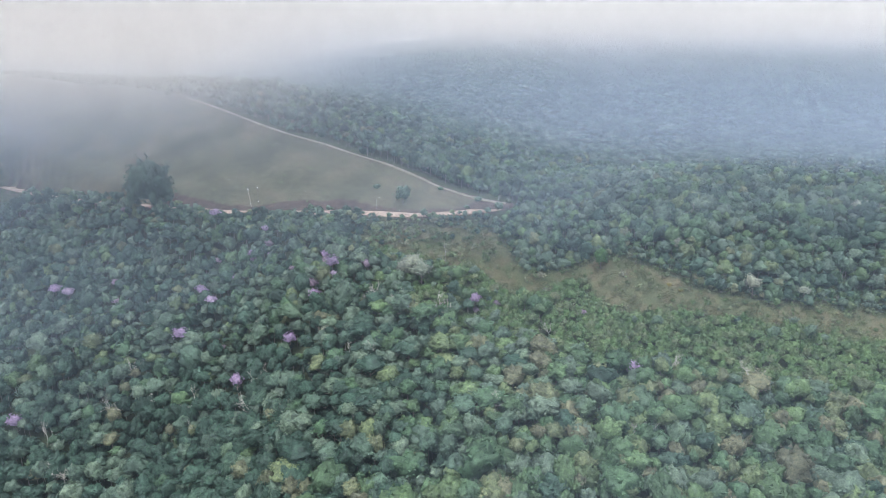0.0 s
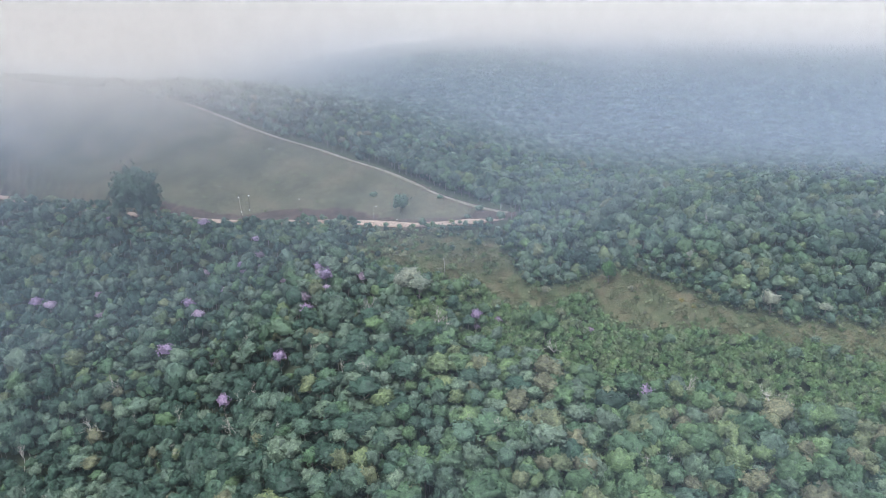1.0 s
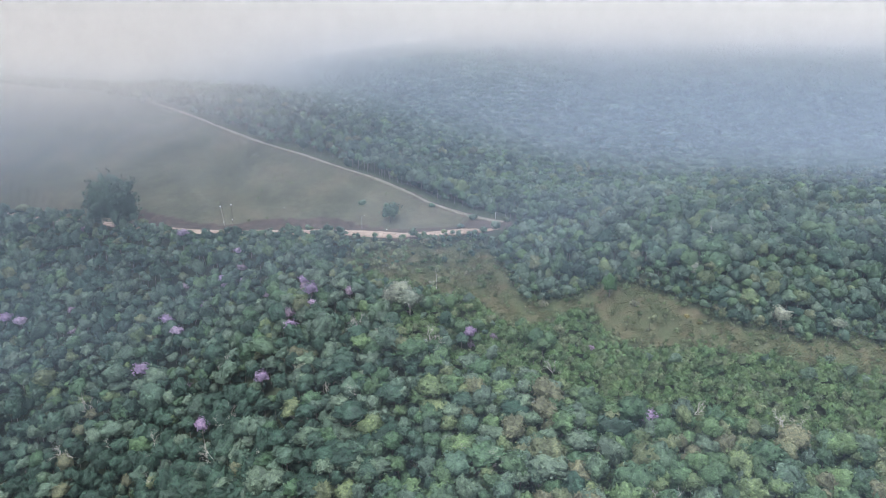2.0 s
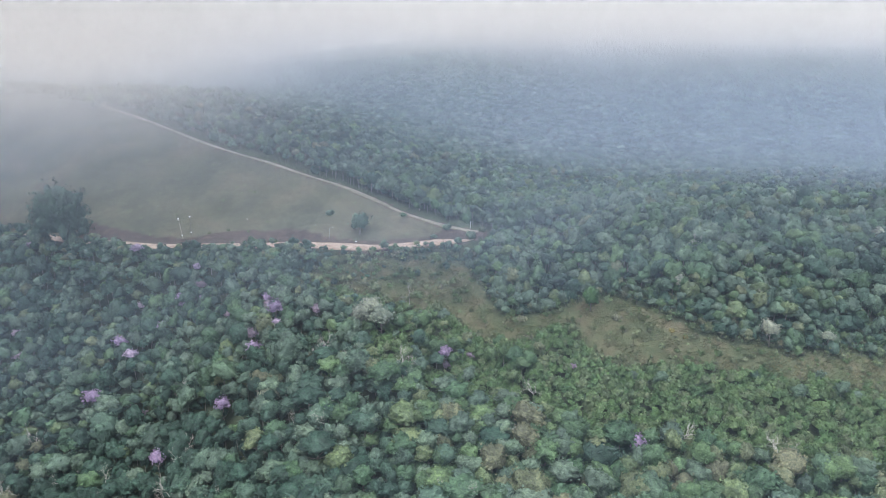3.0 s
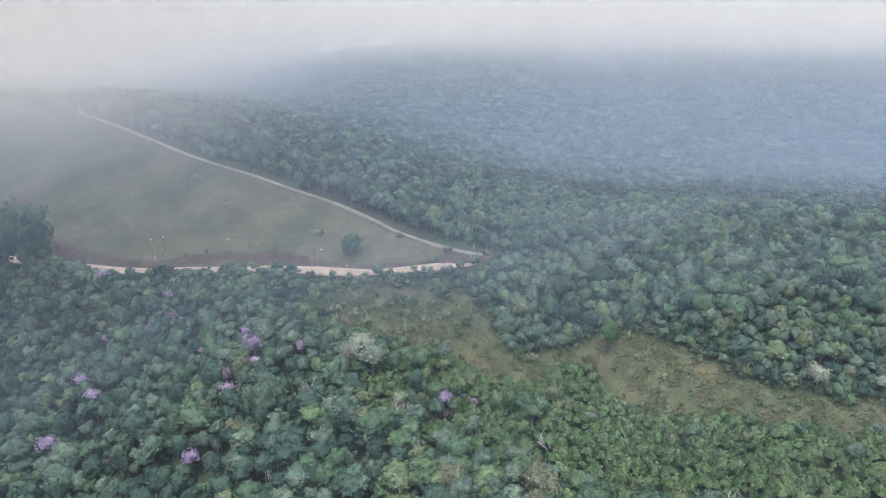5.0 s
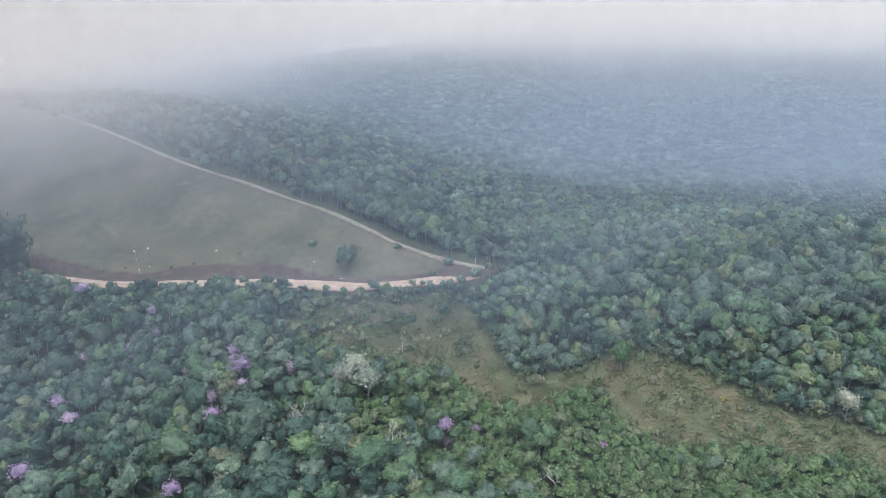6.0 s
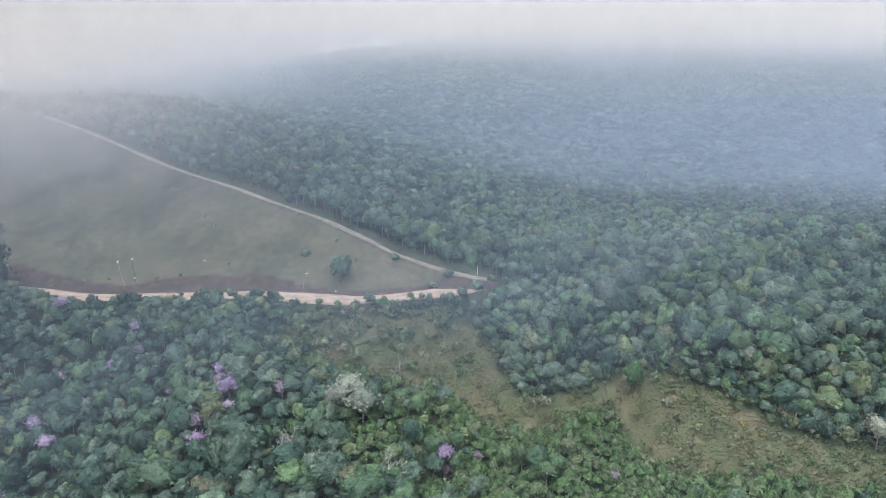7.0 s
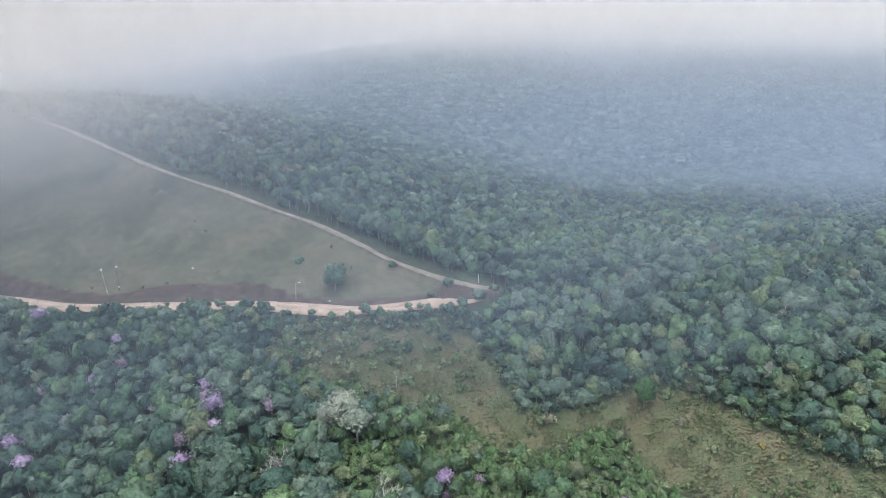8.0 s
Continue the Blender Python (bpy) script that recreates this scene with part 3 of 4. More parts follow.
def build_woods():
    rng = np.random.default_rng(11)
    # tall wood on the lower slope
    x, y = scatter(rng, -260, 190, -196, -30, 5.4)
    ok, cl = wooded(x, y)
    tall = 0.5 + 0.5 * np.tanh((-88 - y - 0.18 * x + 12 * rolling(x, y, 60, 1.2)) / 12)
    keep = ok & (rng.random(len(x)) < tall) & (cl < np.where(x > -45, -38, -12))
    x, y = x[keep], y[keep]
    r = np.clip(rng.lognormal(1.42, 0.3, len(x)), 2.2, 7.4)
    big = stand(rng, x, y, rng.uniform(7.0, 10.5, len(x)) + r * 0.95, r)
    # lower wood up to the road, and round the clearing
    x, y = scatter(rng, -330, 240, -170, 60, 4.0)
    ok, cl = wooded(x, y)
    s = 0.553 * (x - 8) + 0.833 * y
    tall = 0.5 + 0.5 * np.tanh((-88 - y - 0.18 * x + 12 * rolling(x, y, 60, 1.2)) / 12)
    scrub = ease(-46, -26, cl) * ease(-3, 3, np.interp(x, CLEARING[:, 0], CLEARING[:, 1]) - y) * (x > -45)
    keep = ok & (cl < 0) & (s < 60) & ((rng.random(len(x)) > tall) | (cl > -12)) & (rng.random(len(x)) > (0.88 - 0.3 * ease(5, -15, x)) * scrub)
    x, y, cl = x[keep], y[keep], cl[keep]
    low = to_line(LOWER, x, y)[0]
    r = np.clip(rng.lognormal(1.12, 0.28, len(x)), 1.5, 5.4) * (1 - 0.3 * ease(18, 8, low)) * (1 - 0.3 * ease(-8, 0, cl))
    mid = stand(rng, x, y, (rng.uniform(5.0, 8.5, len(x)) + 0.9 * r) * (1 - 0.62 * ease(26, 9, low) * (x < 10) * ease(-185, -165, x)) * (1 - 0.5 * ease(-13, -3, cl)), r)
    # saplings and bushes that fill the gaps under the crowns
    x, y = scatter(rng, -300, 220, -196, 45, 4.0)
    ok, cl = wooded(x, y)
    keep = ok & (cl < 0.5) & (0.553 * (x - 8) + 0.833 * y < 55) & (to_line(LOWER, x, y)[0] > 9) & (rng.random(len(x)) > 0.3 * ease(-30, -80, x))
    keep &= (cl < -7) & ~((x > -45) & (cl > -40) & (y < np.interp(x, CLEARING[:, 0], CLEARING[:, 1])))
    x, y = x[keep], y[keep]
    under = stand(rng, x, y, rng.uniform(4.5, 8.5, len(x)), rng.uniform(2.5, 3.8, len(x)))
    under[:, 5] *= 0.9
    # shrubs along the foot of the wood above the clearing
    x, y = scatter(rng, -30, 200, -125, 0, 2.7)
    ok, cl = wooded(x, y)
    keep = ok & (cl < 0) & (cl > -9) & (y > np.interp(x, CLEARING[:, 0], CLEARING[:, 1])) & (to_line(LOWER, x, y)[0] > 7)
    x, y = x[keep], y[keep]
    r = rng.uniform(1.2, 2.3, len(x))
    skirt = stand(rng, x, y, r * rng.uniform(1.2, 1.9, len(x)) + 0.5, r)
    # pale green cane thicket below the clearing
    x, y = scatter(rng, -60, 200, -170, -30, 2.4)
    ok, cl = wooded(x, y)
    below = np.interp(x, CLEARING[:, 0], CLEARING[:, 1]) - y
    keep = (cl < -1) & (cl > -44) & (below > 0) & (rng.random(len(x)) < 0.9)
    x, y, cl = x[keep], y[keep], cl[keep]
    r = rng.uniform(1.3, 2.6, len(x))
    scrubs = stand(rng, x, y, r * rng.uniform(1.2, 2.2, len(x)) + 1.5 * ease(-4, -20, cl), r)
    scrubs[:, 5] = rng.random(len(x))
    # low bushes scattered over the clearing and along the road's edge
    x, y = scatter(rng, -90, 210, -130, 0, 2.3)
    ok, cl = wooded(x, y)
    keep = (cl > -2) & (to_line(LOWER, x, y)[0] > 6) & (rng.random(len(x)) < 0.11 + 0.2 * (rolling(x, y, 17, 0.4) > 0.1) + 0.4 * ease(4, 0, cl) + 0.22 * ease(6, -25, x))
    x, y = x[keep], y[keep]
    r = rng.uniform(0.5, 1.6, len(x)) * (1 + 0.5 * ease(6, -25, x)) * (1 + 0.55 * (rolling(x, y, 17, 0.4) > 0.35))
    bushes = stand(rng, x, y, r * rng.uniform(0.9, 1.7, len(x)), r)
    bushes[:, 5] = np.clip(0.5 + 0.25 * rolling(x, y, 30, 0.9) + 0.22 * rng.standard_normal(len(x)), 0, 1)
    x, y = scatter(rng, -190, 8, -35, 30, 2.5)
    d, h, side = to_line(LOWER, x, y)
    keep = (d > 5.4) & (d < 20) & (side < 0) & (x < -2) & (rng.random(len(x)) < np.where(d < 11, 0.55, 0.8) * (1 - 0.75 * ease(-75, -50, x) * (d > 8)))
    x, y = x[keep], y[keep]
    inner = ease(7, 12, to_line(LOWER, x, y)[0]) * ease(-50, -75, x)
    r = rng.uniform(0.8, 1.9, len(x)) * (1 + 0.55 * inner)
    verge = stand(rng, x, y, r * rng.uniform(1.3, 2.0, len(x)) + 2.2 * inner + 2.4 * ease(-58, -66, x) * ease(-116, -104, x) * (rng.random(len(x)) < 0.55) + 2.4 * ease(-150, -165, x), r)
    # the wood past the track and over the ridge
    x, y = scatter(rng, -260, 460, -20, 330, 6.0)
    ok, cl = wooded(x, y)
    s = 0.553 * (x - 8) + 0.833 * y
    keep = ok & (s >= 60) | (ok & (s > 3) & (s < 60) & (y > 60))
    u = -0.833 * (x - 8) + 0.553 * y
    keep &= ~((u < 50) & (u > -70) & (s > 150) & (s < 250))
    x, y = x[keep], y[keep]
    lower = 1 - 0.45 * ease(22, 7, to_line(TRACK, x, y)[0])
    back = stand(rng, x, y, rng.uniform(8.0, 13.0, len(x)) * lower, rng.uniform(3.0, 4.8, len(x)) * (0.5 + 0.5 * lower))
    # valley and mountain
    x, y = scatter(rng, -650, 1150, 330, 1100, 8.2)
    far = stand(rng, x, y, rng.uniform(9, 11.5, len(x)), rng.uniform(5.4, 7.4, len(x)))
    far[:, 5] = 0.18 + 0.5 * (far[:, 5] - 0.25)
    # the wood goes on below and beside the flight
    x, y = np.meshgrid(np.arange(-330, 260, 6.4), np.arange(-430, 60, 6.4))
    x, y = (x + rng.uniform(-2.6, 2.6, x.shape)).ravel(), (y + rng.uniform(-2.6, 2.6, y.shape)).ravel()
    outside = (np.abs(x + 25 - 0.06 * (y + 300)) > 0.745 * (y + 370) + 17) | (y < -194)
    ok, cl = wooded(x, y)
    keep = outside & ok & (cl < -2) & (np.abs(x + 35) < 135 + 0.4 * (y + 430))
    x, y = x[keep], y[keep]
    aside = stand(rng, x, y, rng.uniform(9, 15, len(x)), rng.uniform(4.2, 6.4, len(x)))
    return big, mid, aside, under, skirt, scrubs, bushes, verge, back, far, rng


big, mid, aside, under, skirt, scrubs, bushes, verge, back, far, rng = build_woods()

# ---- trees that stand out, each a thing of its own ----
def tree_parts(name, label, shape, leaf, hue, height, radius, seed, category="tree", leafy="crown", group=""):
    """A tree with a tapered, forking trunk and a crown, its foot at the origin. Returns the Empty that holds both."""
    r = np.random.default_rng(seed)
    root = tagged(new(name), label, category, group)
    top = height - 0.72 * radius
    lean = r.uniform(-0.5, 0.5, 2)
    pieces = [tube([(0, 0, -0.8), (lean[0] * 0.3, lean[1] * 0.3, top * 0.35), (lean[0], lean[1], top * 0.75), (lean[0] * 0.6, lean[1] * 0.6, top)],
                   (0.055 * radius + 0.06, 0.045 * radius + 0.04, 0.035 * radius + 0.03, 0.05), 6)]
    for k in range(5):
        a = 1.257 * k + r.uniform(-0.4, 0.4)
        foot = np.array((lean[0] * 0.8, lean[1] * 0.8, top * r.uniform(0.45, 0.75)))
        out = np.array((math.cos(a), math.sin(a), 0)) * radius
        pieces.append(tube([foot, foot + out * 0.3 + (0, 0, radius * 0.22), foot + out * r.uniform(0.55, 0.75) + (0, 0, radius * r.uniform(0.3, 0.6))], (0.03 * radius + 0.02, 0.02 * radius + 0.02, 0.02), 5))
    part("trunk", mesh_of("trunk", *joined(pieces)), bark, root)
    v, f, tone = shape
    tint = np.column_stack([np.full(len(v), hue), tone, np.full(len(v), r.random())])
    part(leafy, mesh_of(leafy, v * radius + (lean[0] * 0.7, lean[1] * 0.7, height - 0.72 * radius), f, tint, smooth=True), leaf, root)
    return root


def at_foot(x, y, size=1.0, turn=0.0, sink=0.0):
    return pose(x, y, float(ground(x, y)) - sink, 0, 0, turn) @ Matrix.Diagonal((size, size, size, 1))


def bare_tree(seed):
    """A dead or leafless tree: pale limbs that fork three times."""
    r = np.random.default_rng(seed)
    pieces = []

    def limb(p, d, length, thick, depth):
        q = p + d * length * 0.5 + r.normal(0, 0.08 * length, 3)
        e = p + d * length + r.normal(0, 0.1 * length, 3)
        pieces.append(tube([p, q, e], (thick, thick * 0.8, thick * 0.55), 5 if depth < 2 else 4))
        if depth < 4:
            for _ in range(3 if depth else 4):
                n = d + r.normal(0, 0.55, 3)
                n[2] = max(n[2], -0.1) + 0.1
                limb(e if r.random() < 0.6 else q, n / np.linalg.norm(n), length * r.uniform(0.5, 0.75), thick * 0.58, depth + 1)

    limb(np.array((0, 0, -0.6)), np.array((0.05, 0.03, 1.0)), 9.0, 0.24, 0)
    return joined(pieces)


violet_airy = [canopy_shape(600 + k, 8, 4, 8 + k, 200, 0.13, 0.9, 0.6) for k in range(3)]
pale_airy = [canopy_shape(620 + k, 10, 5, 10 + 2 * k, 300, 0.10, 0.7 + 0.15 * k, 0.5) for k in range(3)]
SPECIAL = []


def spread(roots, places, group):
    """Sets the built trees at the first places and copies of them at the rest: rows of x, y, size."""
    r = random.Random(7)
    for k, (x, y, size) in enumerate(places):
        m = at_foot(x, y, size, r.uniform(0, 360), {"bare trees": 0.0, "pale crowned trees": 5.4 * size}.get(group, 2.4))
        if k < len(roots):
            roots[k].matrix_basis = m
            ob = roots[k]
        else:
            ob = copy_thing(roots[k % len(roots)], m)
        tagged(ob, group=group)
        SPECIAL.append((x, y, (1.3 if group == "pale crowned trees" else 2.8) * size))


violets = [tree_parts("flowering_tree", "forest tree covered in violet blossom among green crowns", violet_airy[k], leaf_violet, 0.15 + 0.2 * k, 14.2, 3.6, 40 + k, leafy="blossom_crown") for k in range(3)]
spread(violets, [(-161, -48, 1.15), (-154, -30, 0.95), (-147, -36, 0.95), (-100, -75, 0.9), (-124, -83, 1.25), (-121, -13, 0.8), (-82, -44, 1.0), (-11.4, -76, 1.05), (-136, -28, 0.8),
                 (47, -132, 0.95), (-87, -33, 0.8), (-82, -48, 0.9), (-90, -56, 0.8), (-129, -19, 0.75), (-151, -4, 0.95), (-239, -70, 1.0), (-240, -12, 1.1), (-232, -15, 1.1)], "violet flowering trees")
lilacs = [tree_parts("flowering_tree", "forest tree with faded lilac-grey blossom among green crowns", violet_airy[k], foliage("lilac_flowers", [(0.0, (0.24, 0.19, 0.25)), (0.5, (0.28, 0.21, 0.30)), (1.0, (0.24, 0.19, 0.25))]) if not k else bpy.data.materials["lilac_flowers"],
                     0.3 * k, 13.6, 3.4, 50 + k, leafy="blossom_crown") for k in range(2)]
spread(lilacs, [(-119, -18, 0.8), (-92, -50, 0.95), (-104, -34, 0.85), (-64, -46, 0.95), (-138, -56, 0.7), (38, -87, 0.6), (-211, 20, 1.0), (-204, -15, 0.9), (-203, -22, 0.9), (-206, -14, 0.9), (-11, -77, 0.7), (-1, -73, 0.6), (-103, -37, 0.85), (-86, -36, 0.8), (-87, -54, 0.75), (-60, -64, 0.7), (-59, -68, 0.7), (-127, -22, 0.8), (-147, -17, 0.9), (-118, -22, 0.7)], "lilac flowering trees")
pales = [tree_parts("pale_tree", "forest tree with a wide pale grey-green crown", pale_airy[k], leaf_pale, 0.3 * k, 14.0, 4.2, 60 + k) for k in range(3)]
spread(pales, [(-61, -119, 1.2), (-80, -79, 1.2), (-45.5, -53, 1.4), (-36.5, -57, 1.4), (-41, -50, 1.15), (113, -94, 0.75), (137, -94, 0.7), (181, -59, 1.0), (88, -65, 0.6), (-78, -84, 0.7)], "pale crowned trees")
snags = []
for k in range(3):
    root = tagged(new("bare_tree"), "leafless tree with pale twisting branches in the forest", "tree")
    part("branches", mesh_of("branches", *bare_tree(80 + k)), plain("pale_bark", (0.42, 0.40, 0.37), 0.9) if not k else bpy.data.materials["pale_bark"], root)
    snags.append(root)
spread(snags, [(-29, -82, 0.75), (-56, -102, 0.85), (-95, -118, 0.9), (8, -122, 0.8), (-140, -92, 0.9), (64, -128, 0.8), (-118, -60, 0.7), (-165, -70, 0.8), (20, -96, 0.7), (-70, -96, 0.7), (118, -80, 0.7), (102, -48, 0.7), (-20, -140, 0.8), (90, -140, 0.8), (-190, -69, 1.0), (-147, -79, 0.95), (-115, -85, 0.95), (-115, -99, 1.0), (-221, -77, 1.0), (-205, -93, 1.05), (-184, -53, 0.9), (-10, -146, 0.95), (37, -166, 0.95), (-59, -63, 0.8), (-24, -41, 0.6), (-47, -74, 0.8), (-28, -79, 0.8), (-61, -67, 0.7)], "bare trees")

# the great dark tree by the road, the dark one in the clearing and the one on the pasture's edge
great = tree_parts("large_tree", "large dark green tree towering beside the dirt road", canopy_shape(700, 30, 16, 60, 1800, 0.05, 1.3), leaf_dark, 0.02, 25.0, 14.0, 70)
great.matrix_basis = at_foot(-193.5, 19)
lone = tree_parts("tree", "fresh green bushy tree standing alone in the clearing", canopy_shape(701, 16, 9, 22, 400, 0.09, 1.5), leaf_dark, 0.6, 9.5, 3.7, 71)
lone.matrix_basis = at_foot(53, -59, 1.0, 0, 0.4)
edge = tree_parts("tree", "dark grey-green tree on the bank above the road", canopy_shape(702, 16, 9, 22, 520, 0.07, 1.1, 0.8), leaf_wood, 0.2, 10.0, 6.0, 72)
edge.matrix_basis = at_foot(-46, 6.5)
SPECIAL += [(-193.5, 22, 8.0), (53, -59, 7.5), (54, -66, 6.0), (55, -72, 5.0)]

# bushes beside the road and amber bushes in the grass
for x, y, h, r, hue, leaf, label in ((-9, 0.6, 3.2, 2.1, 0.36, leaf_wood, "round grey-green bush at the road junction"), (-2.5, 1.6, 3.4, 2.4, 0.4, leaf_wood, "wide pale green bush at the road junction"),
                                     (-34.5, -12.2, 5.4, 2.7, 0.4, leaf_wood, "pale green small tree on the road's lower edge"), (-18.5, -9.8, 4.0, 1.8, 0.9, leaf_wood, "small olive tree on the road's lower edge"),
                                     (-6, -11, 3.4, 1.9, 0.3, leaf_wood, "grey-green bush on the road's lower edge"), (-24, 15, 2.6, 2.0, 0.55, leaf_wood, "green bush on the pasture beside the track"),
                                     (-62, 24, 2.8, 2.4, 0.32, leaf_wood, "grey bush on the pasture slope"), (84, -84, 1.7, 1.6, 0.3, leaf_amber, "amber coloured bush in the dry clearing"),
                                     (80, -80, 1.4, 1.2, 0.6, leaf_amber, "small amber bush in the dry clearing"), (-172, 12, 4.5, 3.4, 0.34, leaf_wood, "broad grey-green bush beside the road")):
    b = tree_parts("bush", label, MEDIUM[int(abs(x)) % 12], leaf, hue, h, r, int(abs(x * 3)) + 5, "bush")
    b.matrix_basis = at_foot(x, y, 1.0, 0.0, 0.3 * r)


def without(trees, gone):
    """The rows of trees that stand clear of the places in gone."""
    keep = np.ones(len(trees), bool)
    for x, y, d in gone:
        keep &= np.hypot(trees[:, 0] - x, trees[:, 1] - y) > d
    return trees[keep]


big, mid, scrubs, skirt = without(big, SPECIAL), without(mid, SPECIAL), without(scrubs, SPECIAL), without(skirt, [(53, -61, 7.0)])

# bushes that crowd the road's lower edge near the junction
for k, (x, y, h, r) in enumerate(((1.5, -10, 4.2, 2.4), (-3, -10.6, 3.2, 1.9), (-11, -11.4, 3.6, 2.0), (-14.2, -9.6, 2.8, 1.6), (-28, -13, 3.2, 1.9), (8, -7.6, 4.6, 2.6))):
    b = tree_parts("bush", "grey-green leafy bush at the dirt road's edge", MEDIUM[k + 3], leaf_wood, 0.28 + 0.03 * k, h, r, 240 + k, "bush")
    b.matrix_basis = at_foot(x, y, 1.0, 0.0, 0.3 * r)

# forest trees of the stretch that the flight passes nearest
KINDS = ((0.03, "deep blue-green"), (0.16, "dark green"), (0.28, "dull grey-green"), (0.4, "pale grey-green"), (0.52, "fresh green"), (0.65, "bright green"), (0.76, "yellow-green"), (0.88, "pale olive green"), (0.97, "brownish olive"))
stretch = (np.abs(big[:, 0] + 32) < 58) & (big[:, 1] > -152) & (big[:, 1] < -70)
near_trees = big[stretch][:250]
taken = np.flatnonzero(stretch)[:250]
big = np.delete(big, taken, axis=0)
models = {}
for n, (x, y, z, h, r, hue) in enumerate(near_trees):
    k = int(np.argmin([abs(hue - q) for q, _ in KINDS])) + len(KINDS) * (n % 2)
    m = pose(x, y, z, 0, 0, (n * 137.5) % 360) @ Matrix.Diagonal((r / 4.2, r / 4.2, h / 13.5, 1))
    if k in models:
        copy_thing(models[k], m).matrix_basis = m
    else:
        own, colour = KINDS[k % len(KINDS)]
        models[k] = tree_parts("forest_tree", f"{colour} broad-leaved forest tree with a rounded crown", FINE[k], leaf_wood, own, 13.5, 4.2, 900 + k, group="forest trees on the near slope")
        models[k].matrix_basis = m

plant("forest", big, FINE, leaf_wood, "tall mixed green forest on the lower slope", rng)
plant("forest", mid, MEDIUM, leaf_wood, "dense grey-green woodland below the road", rng)
plant("forest", aside, LOW, leaf_wood, "forest covering the valley below the flight", rng, False)
plant("undergrowth", under, LOW, leaf_wood, "dark green saplings filling gaps under the trees", rng, False)
plant("shrubs", skirt, LOOSE, leaf_wood, "leafy shrubs along the foot of the wood", rng, False)
leafy = rng.random(len(scrubs)) < 0.5
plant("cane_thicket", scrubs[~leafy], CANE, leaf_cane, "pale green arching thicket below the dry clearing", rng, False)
scrubs[leafy, 4] *= 1.25
plant("thicket", scrubs[leafy], BUSHY, leaf_cane, "fresh green leafy bushes crowding below the dry clearing", rng, False)
plant("scrub", bushes, LOOSE, leaf_shrub, "low green bushes scattered over the dry clearing", rng, False)
sx, sy = scatter(rng, -40, 190, -130, -20, 3.0)
sc = in_clearing(sx, sy)
upright = (sc > -1) & (rng.random(len(sx)) < 0.16 + 0.3 * ease(4, 0, sc))
young = stand(rng, sx[upright], sy[upright], rng.uniform(2.2, 4.4, upright.sum()), rng.uniform(0.45, 1.0, upright.sum()))
plant("saplings", young, LOOSE, leaf_shrub, "slender pale saplings standing in the dry grass", rng)
plant("hedge", verge, COARSE, leaf_wood, "green bushes crowding the lower edge of the road", rng, False)
by_track = to_line(TRACK, back[:, 0], back[:, 1])[0] < 45
plant("forest", back[by_track], MEDIUM, leaf_wood, "hazy green woodland along the dirt track", rng)
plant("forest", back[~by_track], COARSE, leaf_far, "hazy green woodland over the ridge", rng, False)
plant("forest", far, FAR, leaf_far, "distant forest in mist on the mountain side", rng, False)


# ---- grass ----
def build_grass():
    """Tufts of tall dry grass over the clearing, and short ones along the roads."""
    r = np.random.default_rng(21)
    x, y = scatter(r, -95, 215, -135, 5, 0.66)
    cl = in_clearing(x, y)
    keep = (cl > -2.5) & (to_line(LOWER, x, y)[0] > 5.5)
    x, y = x[keep], y[keep]
    z = ground(x, y)
    n = 5
    base = np.repeat(np.column_stack([x, y, z]), n, axis=0)
    count = len(base)
    a = r.uniform(0, 6.283, count)
    tall, wide, lean = r.uniform(0.2, 0.6, count) * np.repeat(0.7 + 0.5 * (rolling(x, y, 14, 0.3) > 0), n), r.uniform(0.16, 0.36, count), r.uniform(0.6, 1.8, count)
    off = np.column_stack([np.cos(a), np.sin(a), np.zeros(count)])
    across = np.column_stack([-np.sin(a), np.cos(a), np.zeros(count)]) * wide[:, None]
    foot = base + off * r.uniform(0, 0.35, count)[:, None] - (0, 0, 0.1)
    tip = foot + off * (lean * tall)[:, None] + np.column_stack([np.zeros(count), np.zeros(count), tall])
    verts = np.stack([foot - across, foot + across, tip], axis=1).reshape(-1, 3)
    hue = np.repeat(np.clip(0.42 + 0.3 * rolling(x, y, 26, 1.1) + 0.1 * r.standard_normal(len(x)), 0, 1), n)
    tint = np.repeat(np.column_stack([hue, r.uniform(0.35, 0.65, count), np.full(count, 0.3)]), 3, axis=0)
    me = mesh_of("grass", verts, np.arange(count * 3).reshape(-1, 3), tint)
    tagged(part("grass", me, leaf_grass), "tall dry brownish green grass in the clearing", "grass", kind="stuff")


build_grass()

# ---- poles, lamp and stones ----
def lathe(profile, sides=10):
    """A turned form from rows of radius and height."""
    return tube([(0, 0, h) for r, h in profile], [r for r, h in profile], sides)


def build_pole(x, y, height, lean, label, head):
    root = tagged(new("utility_pole"), label, "pole", "roadside poles")
    part("post", mesh_of("post", *lathe([(0.16, -0.8), (0.15, 0), (0.11, height), (0.02, height + 0.02)])), weathered_wood if head == "arm" else dark_wood, root)
    if head == "arm":
        part("crossarm", mesh_of("crossarm", *tube([(-0.9, 0, height - 0.5), (0.9, 0, height - 0.5)], (0.07, 0.07), 4)), weathered_wood, root)
    part("lamp_head", mesh_of("lamp_head", *lathe([(0.05, height - 0.1), (0.38, height + 0.05), (0.46, height + 0.35), (0.34, height + 0.62), (0.03, height + 0.72)])), white_paint, root, "white round lamp head")
    part("meter_box", mesh_of("meter_box", *tube([(0, -0.2, 1.6), (0, -0.2, 2.3)], (0.28, 0.28), 4)), white_paint, root, "white painted box")
    root.matrix_basis = pose(x, y, float(ground(x, y)), 0, lean, 0)


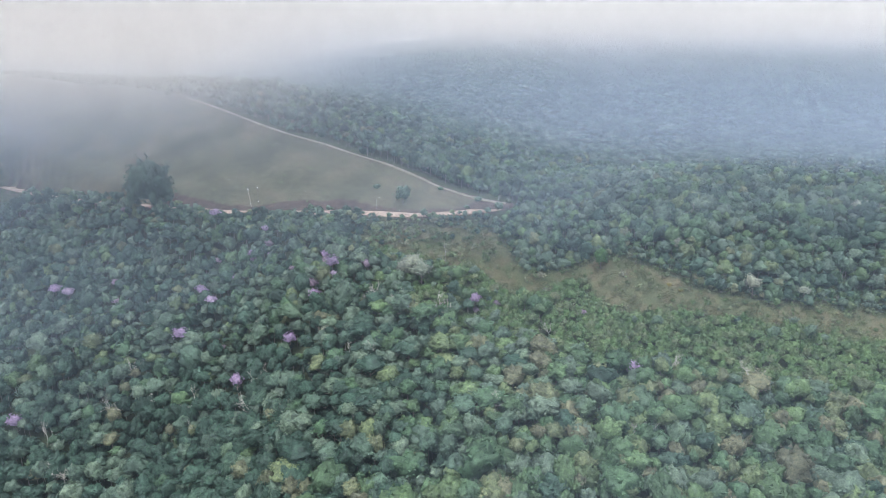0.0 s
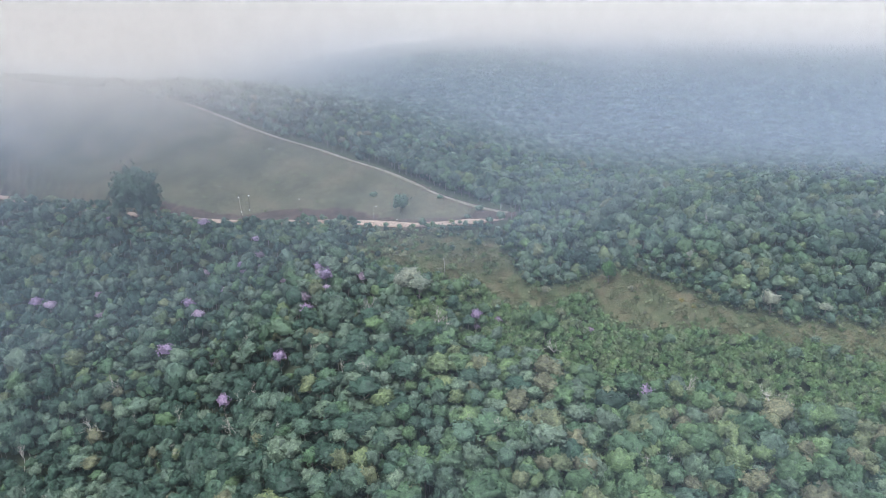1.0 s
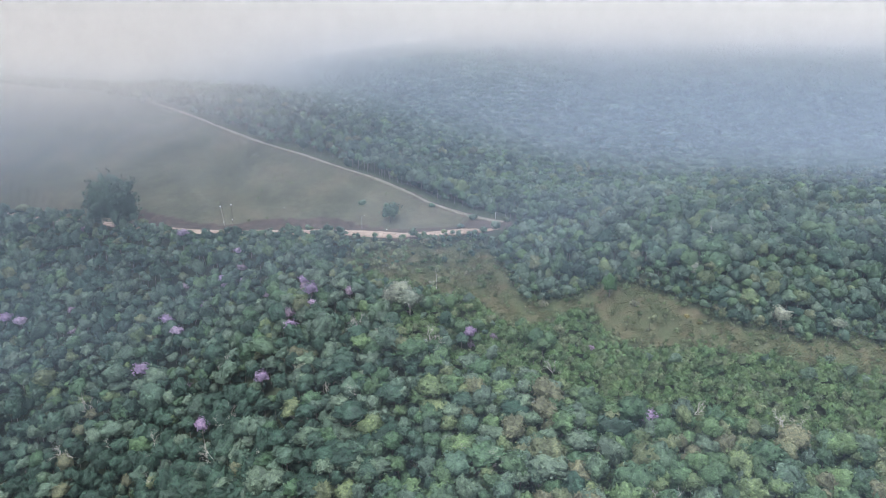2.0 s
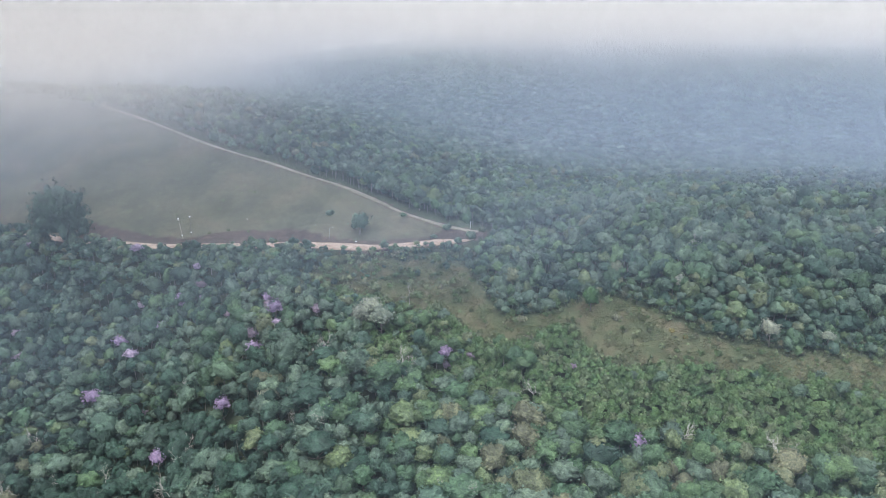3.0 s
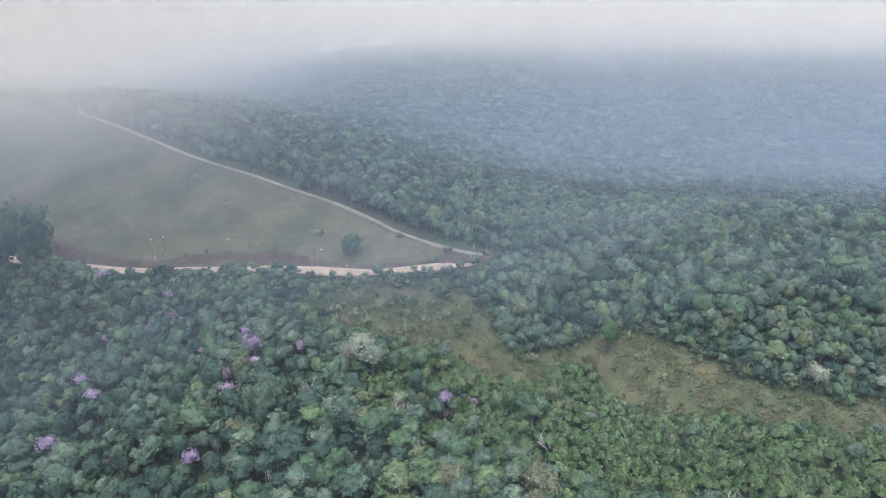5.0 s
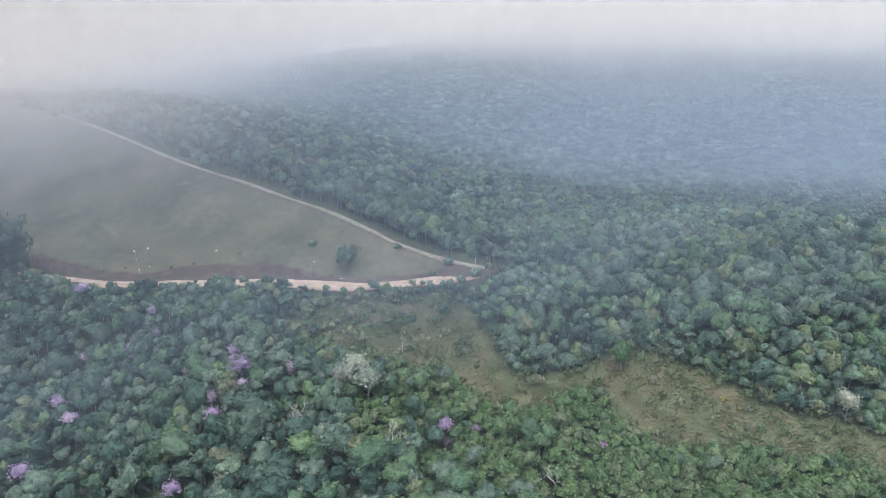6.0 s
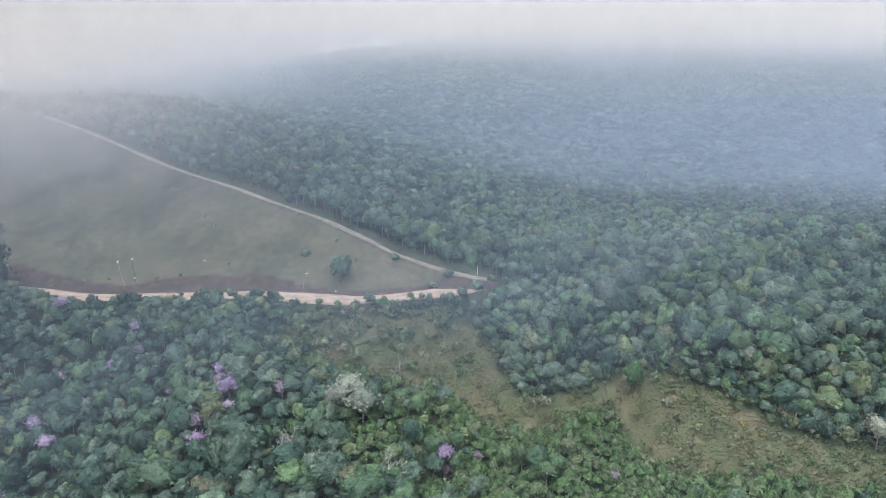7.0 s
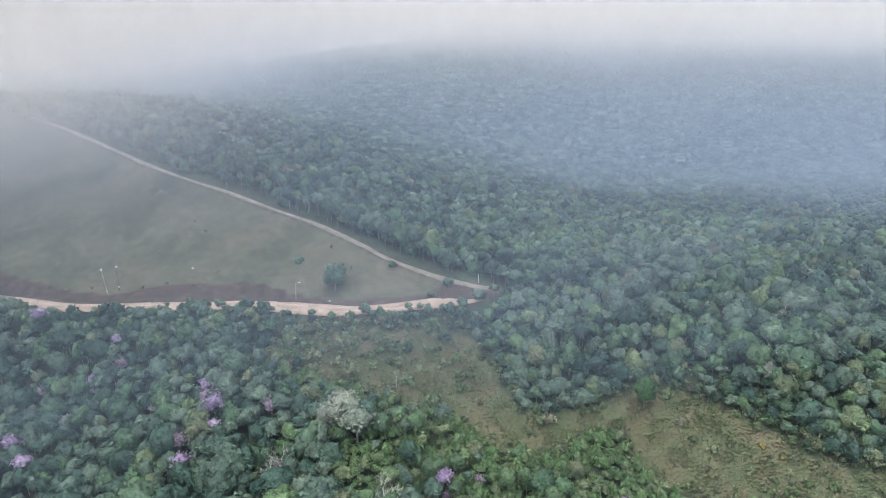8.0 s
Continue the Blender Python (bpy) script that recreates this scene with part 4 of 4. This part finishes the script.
build_pole(-136, 19.5, 10.3, -7, "leaning weathered pole with a white lamp by the road", "arm")
build_pole(-132, 21, 9.9, 0, "slim dark pole with a round white lamp", "ball")


def build_street_lamp(x, y):
    root = tagged(new("street_lamp"), "slim grey street lamp with a short arm by the dirt road", "street lamp")
    part("post", mesh_of("post", *lathe([(0.11, -0.6), (0.1, 0), (0.07, 6.2)], 8)), zinc, root)
    part("arm", mesh_of("arm", *tube([(0, 0, 6.1), (0.5, 0, 6.55), (1.3, 0, 6.7)], (0.05, 0.045, 0.04), 6)), zinc, root)
    part("lamp_head", mesh_of("lamp_head", *tube([(1.2, 0, 6.7), (1.5, 0, 6.74), (1.9, 0, 6.7), (2.0, 0, 6.68)], (0.08, 0.17, 0.15, 0.03), 8)), white_paint, root, "pale lamp head")
    root.matrix_basis = at_foot(x, y)


build_street_lamp(-61, 5.0)
marker = tagged(new("marker_post", mesh_of("marker_post", *lathe([(0.13, -0.5), (0.13, 0), (0.12, 3.6), (0.07, 3.75), (0.01, 3.76)], 8))), "white painted post where the roads meet", "post")
marker.data.materials.append(white_paint)
marker.matrix_basis = at_foot(9.5, 3.8)


def build_stone(x, y, size, seed, material, label):
    r = np.random.default_rng(seed)
    v, f = puff((0, 0, 0), 1.0, r, 7, (0.5, 1.0, 1.5, 2.1))
    ob = tagged(new("boulder", mesh_of("boulder", np.array(v) * (size, size * 0.7, size * 0.55), f)), label, "boulder", "stones on the pasture")
    ob.data.materials.append(material)
    ob.matrix_basis = at_foot(x, y)


stone_mat = plain("pale_stone", (0.13, 0.13, 0.115), 0.9, 0.0, 0.25)
for k, (x, y, size) in enumerate(((-105, 28, 0.5), (-48, 1.6, 0.45), (-142, 47, 0.5), (-156, 49, 0.9), (-137, 81, 0.7), (-131, 80, 1.1), (-128, 78, 0.8), (-174, 48, 0.8))):
    build_stone(x, y, size, 30 + k, white_paint if k < 2 else stone_mat, "small white boulder near the road" if k < 2 else "pale grey boulder lying on the pasture")


# low tussocks over the pasture
def build_tussocks():
    r = np.random.default_rng(33)
    x, y = scatter(r, -330, 10, 0, 190, 3.4)
    low, low_side, trk, s, grazed = line_sides(x, y)
    keep = grazed & (low > 9) & (trk > 5) & (r.random(len(x)) < 0.05 + 0.2 * (rolling(x, y, 48, 0.7) > 0.45))
    x, y = x[keep], y[keep]
    size = r.uniform(0.35, 1.0, len(x)) ** 1.5
    plant("tussocks", stand(r, x, y, size * 0.75, size * 1.2), LOOSE, leaf_grass, "low tufts of rough grass and weeds on the pasture", r, False)


build_tussocks()


# ---- mist ----
def build_mist():
    """Drifting sheets of mist across the valley: thin over the ground, thick where the low cloud hangs on the hills."""
    verts, faces, thick, white, at = [], [], [], [], 0
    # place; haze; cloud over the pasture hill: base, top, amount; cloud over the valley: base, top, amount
    # low sheets added to haze early views, then haze that thickens towards the hills
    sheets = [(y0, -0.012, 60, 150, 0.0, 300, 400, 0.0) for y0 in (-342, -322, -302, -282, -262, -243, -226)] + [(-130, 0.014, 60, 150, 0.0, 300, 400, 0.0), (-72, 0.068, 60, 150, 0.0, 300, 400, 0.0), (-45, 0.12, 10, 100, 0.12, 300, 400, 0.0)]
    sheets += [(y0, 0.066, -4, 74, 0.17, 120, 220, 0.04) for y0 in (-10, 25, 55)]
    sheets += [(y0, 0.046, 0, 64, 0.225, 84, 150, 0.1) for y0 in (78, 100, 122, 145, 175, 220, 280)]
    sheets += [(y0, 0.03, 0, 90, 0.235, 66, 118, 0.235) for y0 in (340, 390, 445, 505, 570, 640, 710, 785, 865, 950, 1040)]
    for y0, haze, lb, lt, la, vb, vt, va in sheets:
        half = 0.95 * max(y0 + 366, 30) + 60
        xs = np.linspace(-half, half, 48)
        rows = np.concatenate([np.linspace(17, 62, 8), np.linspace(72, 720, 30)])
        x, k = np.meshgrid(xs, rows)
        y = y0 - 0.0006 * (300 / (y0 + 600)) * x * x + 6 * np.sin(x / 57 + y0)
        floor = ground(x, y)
        # a negative haze marks the added low sheets, kept below the flight
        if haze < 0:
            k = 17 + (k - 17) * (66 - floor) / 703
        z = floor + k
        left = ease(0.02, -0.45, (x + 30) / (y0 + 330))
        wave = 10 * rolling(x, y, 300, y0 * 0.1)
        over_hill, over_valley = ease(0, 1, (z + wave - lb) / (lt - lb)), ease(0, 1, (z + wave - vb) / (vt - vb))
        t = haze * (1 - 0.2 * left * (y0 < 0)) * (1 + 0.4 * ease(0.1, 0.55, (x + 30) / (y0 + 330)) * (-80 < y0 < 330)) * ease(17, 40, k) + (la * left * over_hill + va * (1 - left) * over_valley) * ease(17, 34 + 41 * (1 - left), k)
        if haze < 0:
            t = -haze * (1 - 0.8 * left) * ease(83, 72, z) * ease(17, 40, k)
        # painted by height: dim and blue low down, white towards the cloud
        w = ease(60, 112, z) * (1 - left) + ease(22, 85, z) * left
        n = len(xs)
        i = (np.arange(len(rows) - 1)[:, None] * n + np.arange(n - 1)[None, :]).ravel() + at
        verts.append(np.column_stack([x.ravel(), y.ravel(), z.ravel()]))
        faces.append(np.column_stack([i, i + 1, i + n + 1, i + n]))
        thick.append(t.ravel())
        white.append(w.ravel())
        at += x.size
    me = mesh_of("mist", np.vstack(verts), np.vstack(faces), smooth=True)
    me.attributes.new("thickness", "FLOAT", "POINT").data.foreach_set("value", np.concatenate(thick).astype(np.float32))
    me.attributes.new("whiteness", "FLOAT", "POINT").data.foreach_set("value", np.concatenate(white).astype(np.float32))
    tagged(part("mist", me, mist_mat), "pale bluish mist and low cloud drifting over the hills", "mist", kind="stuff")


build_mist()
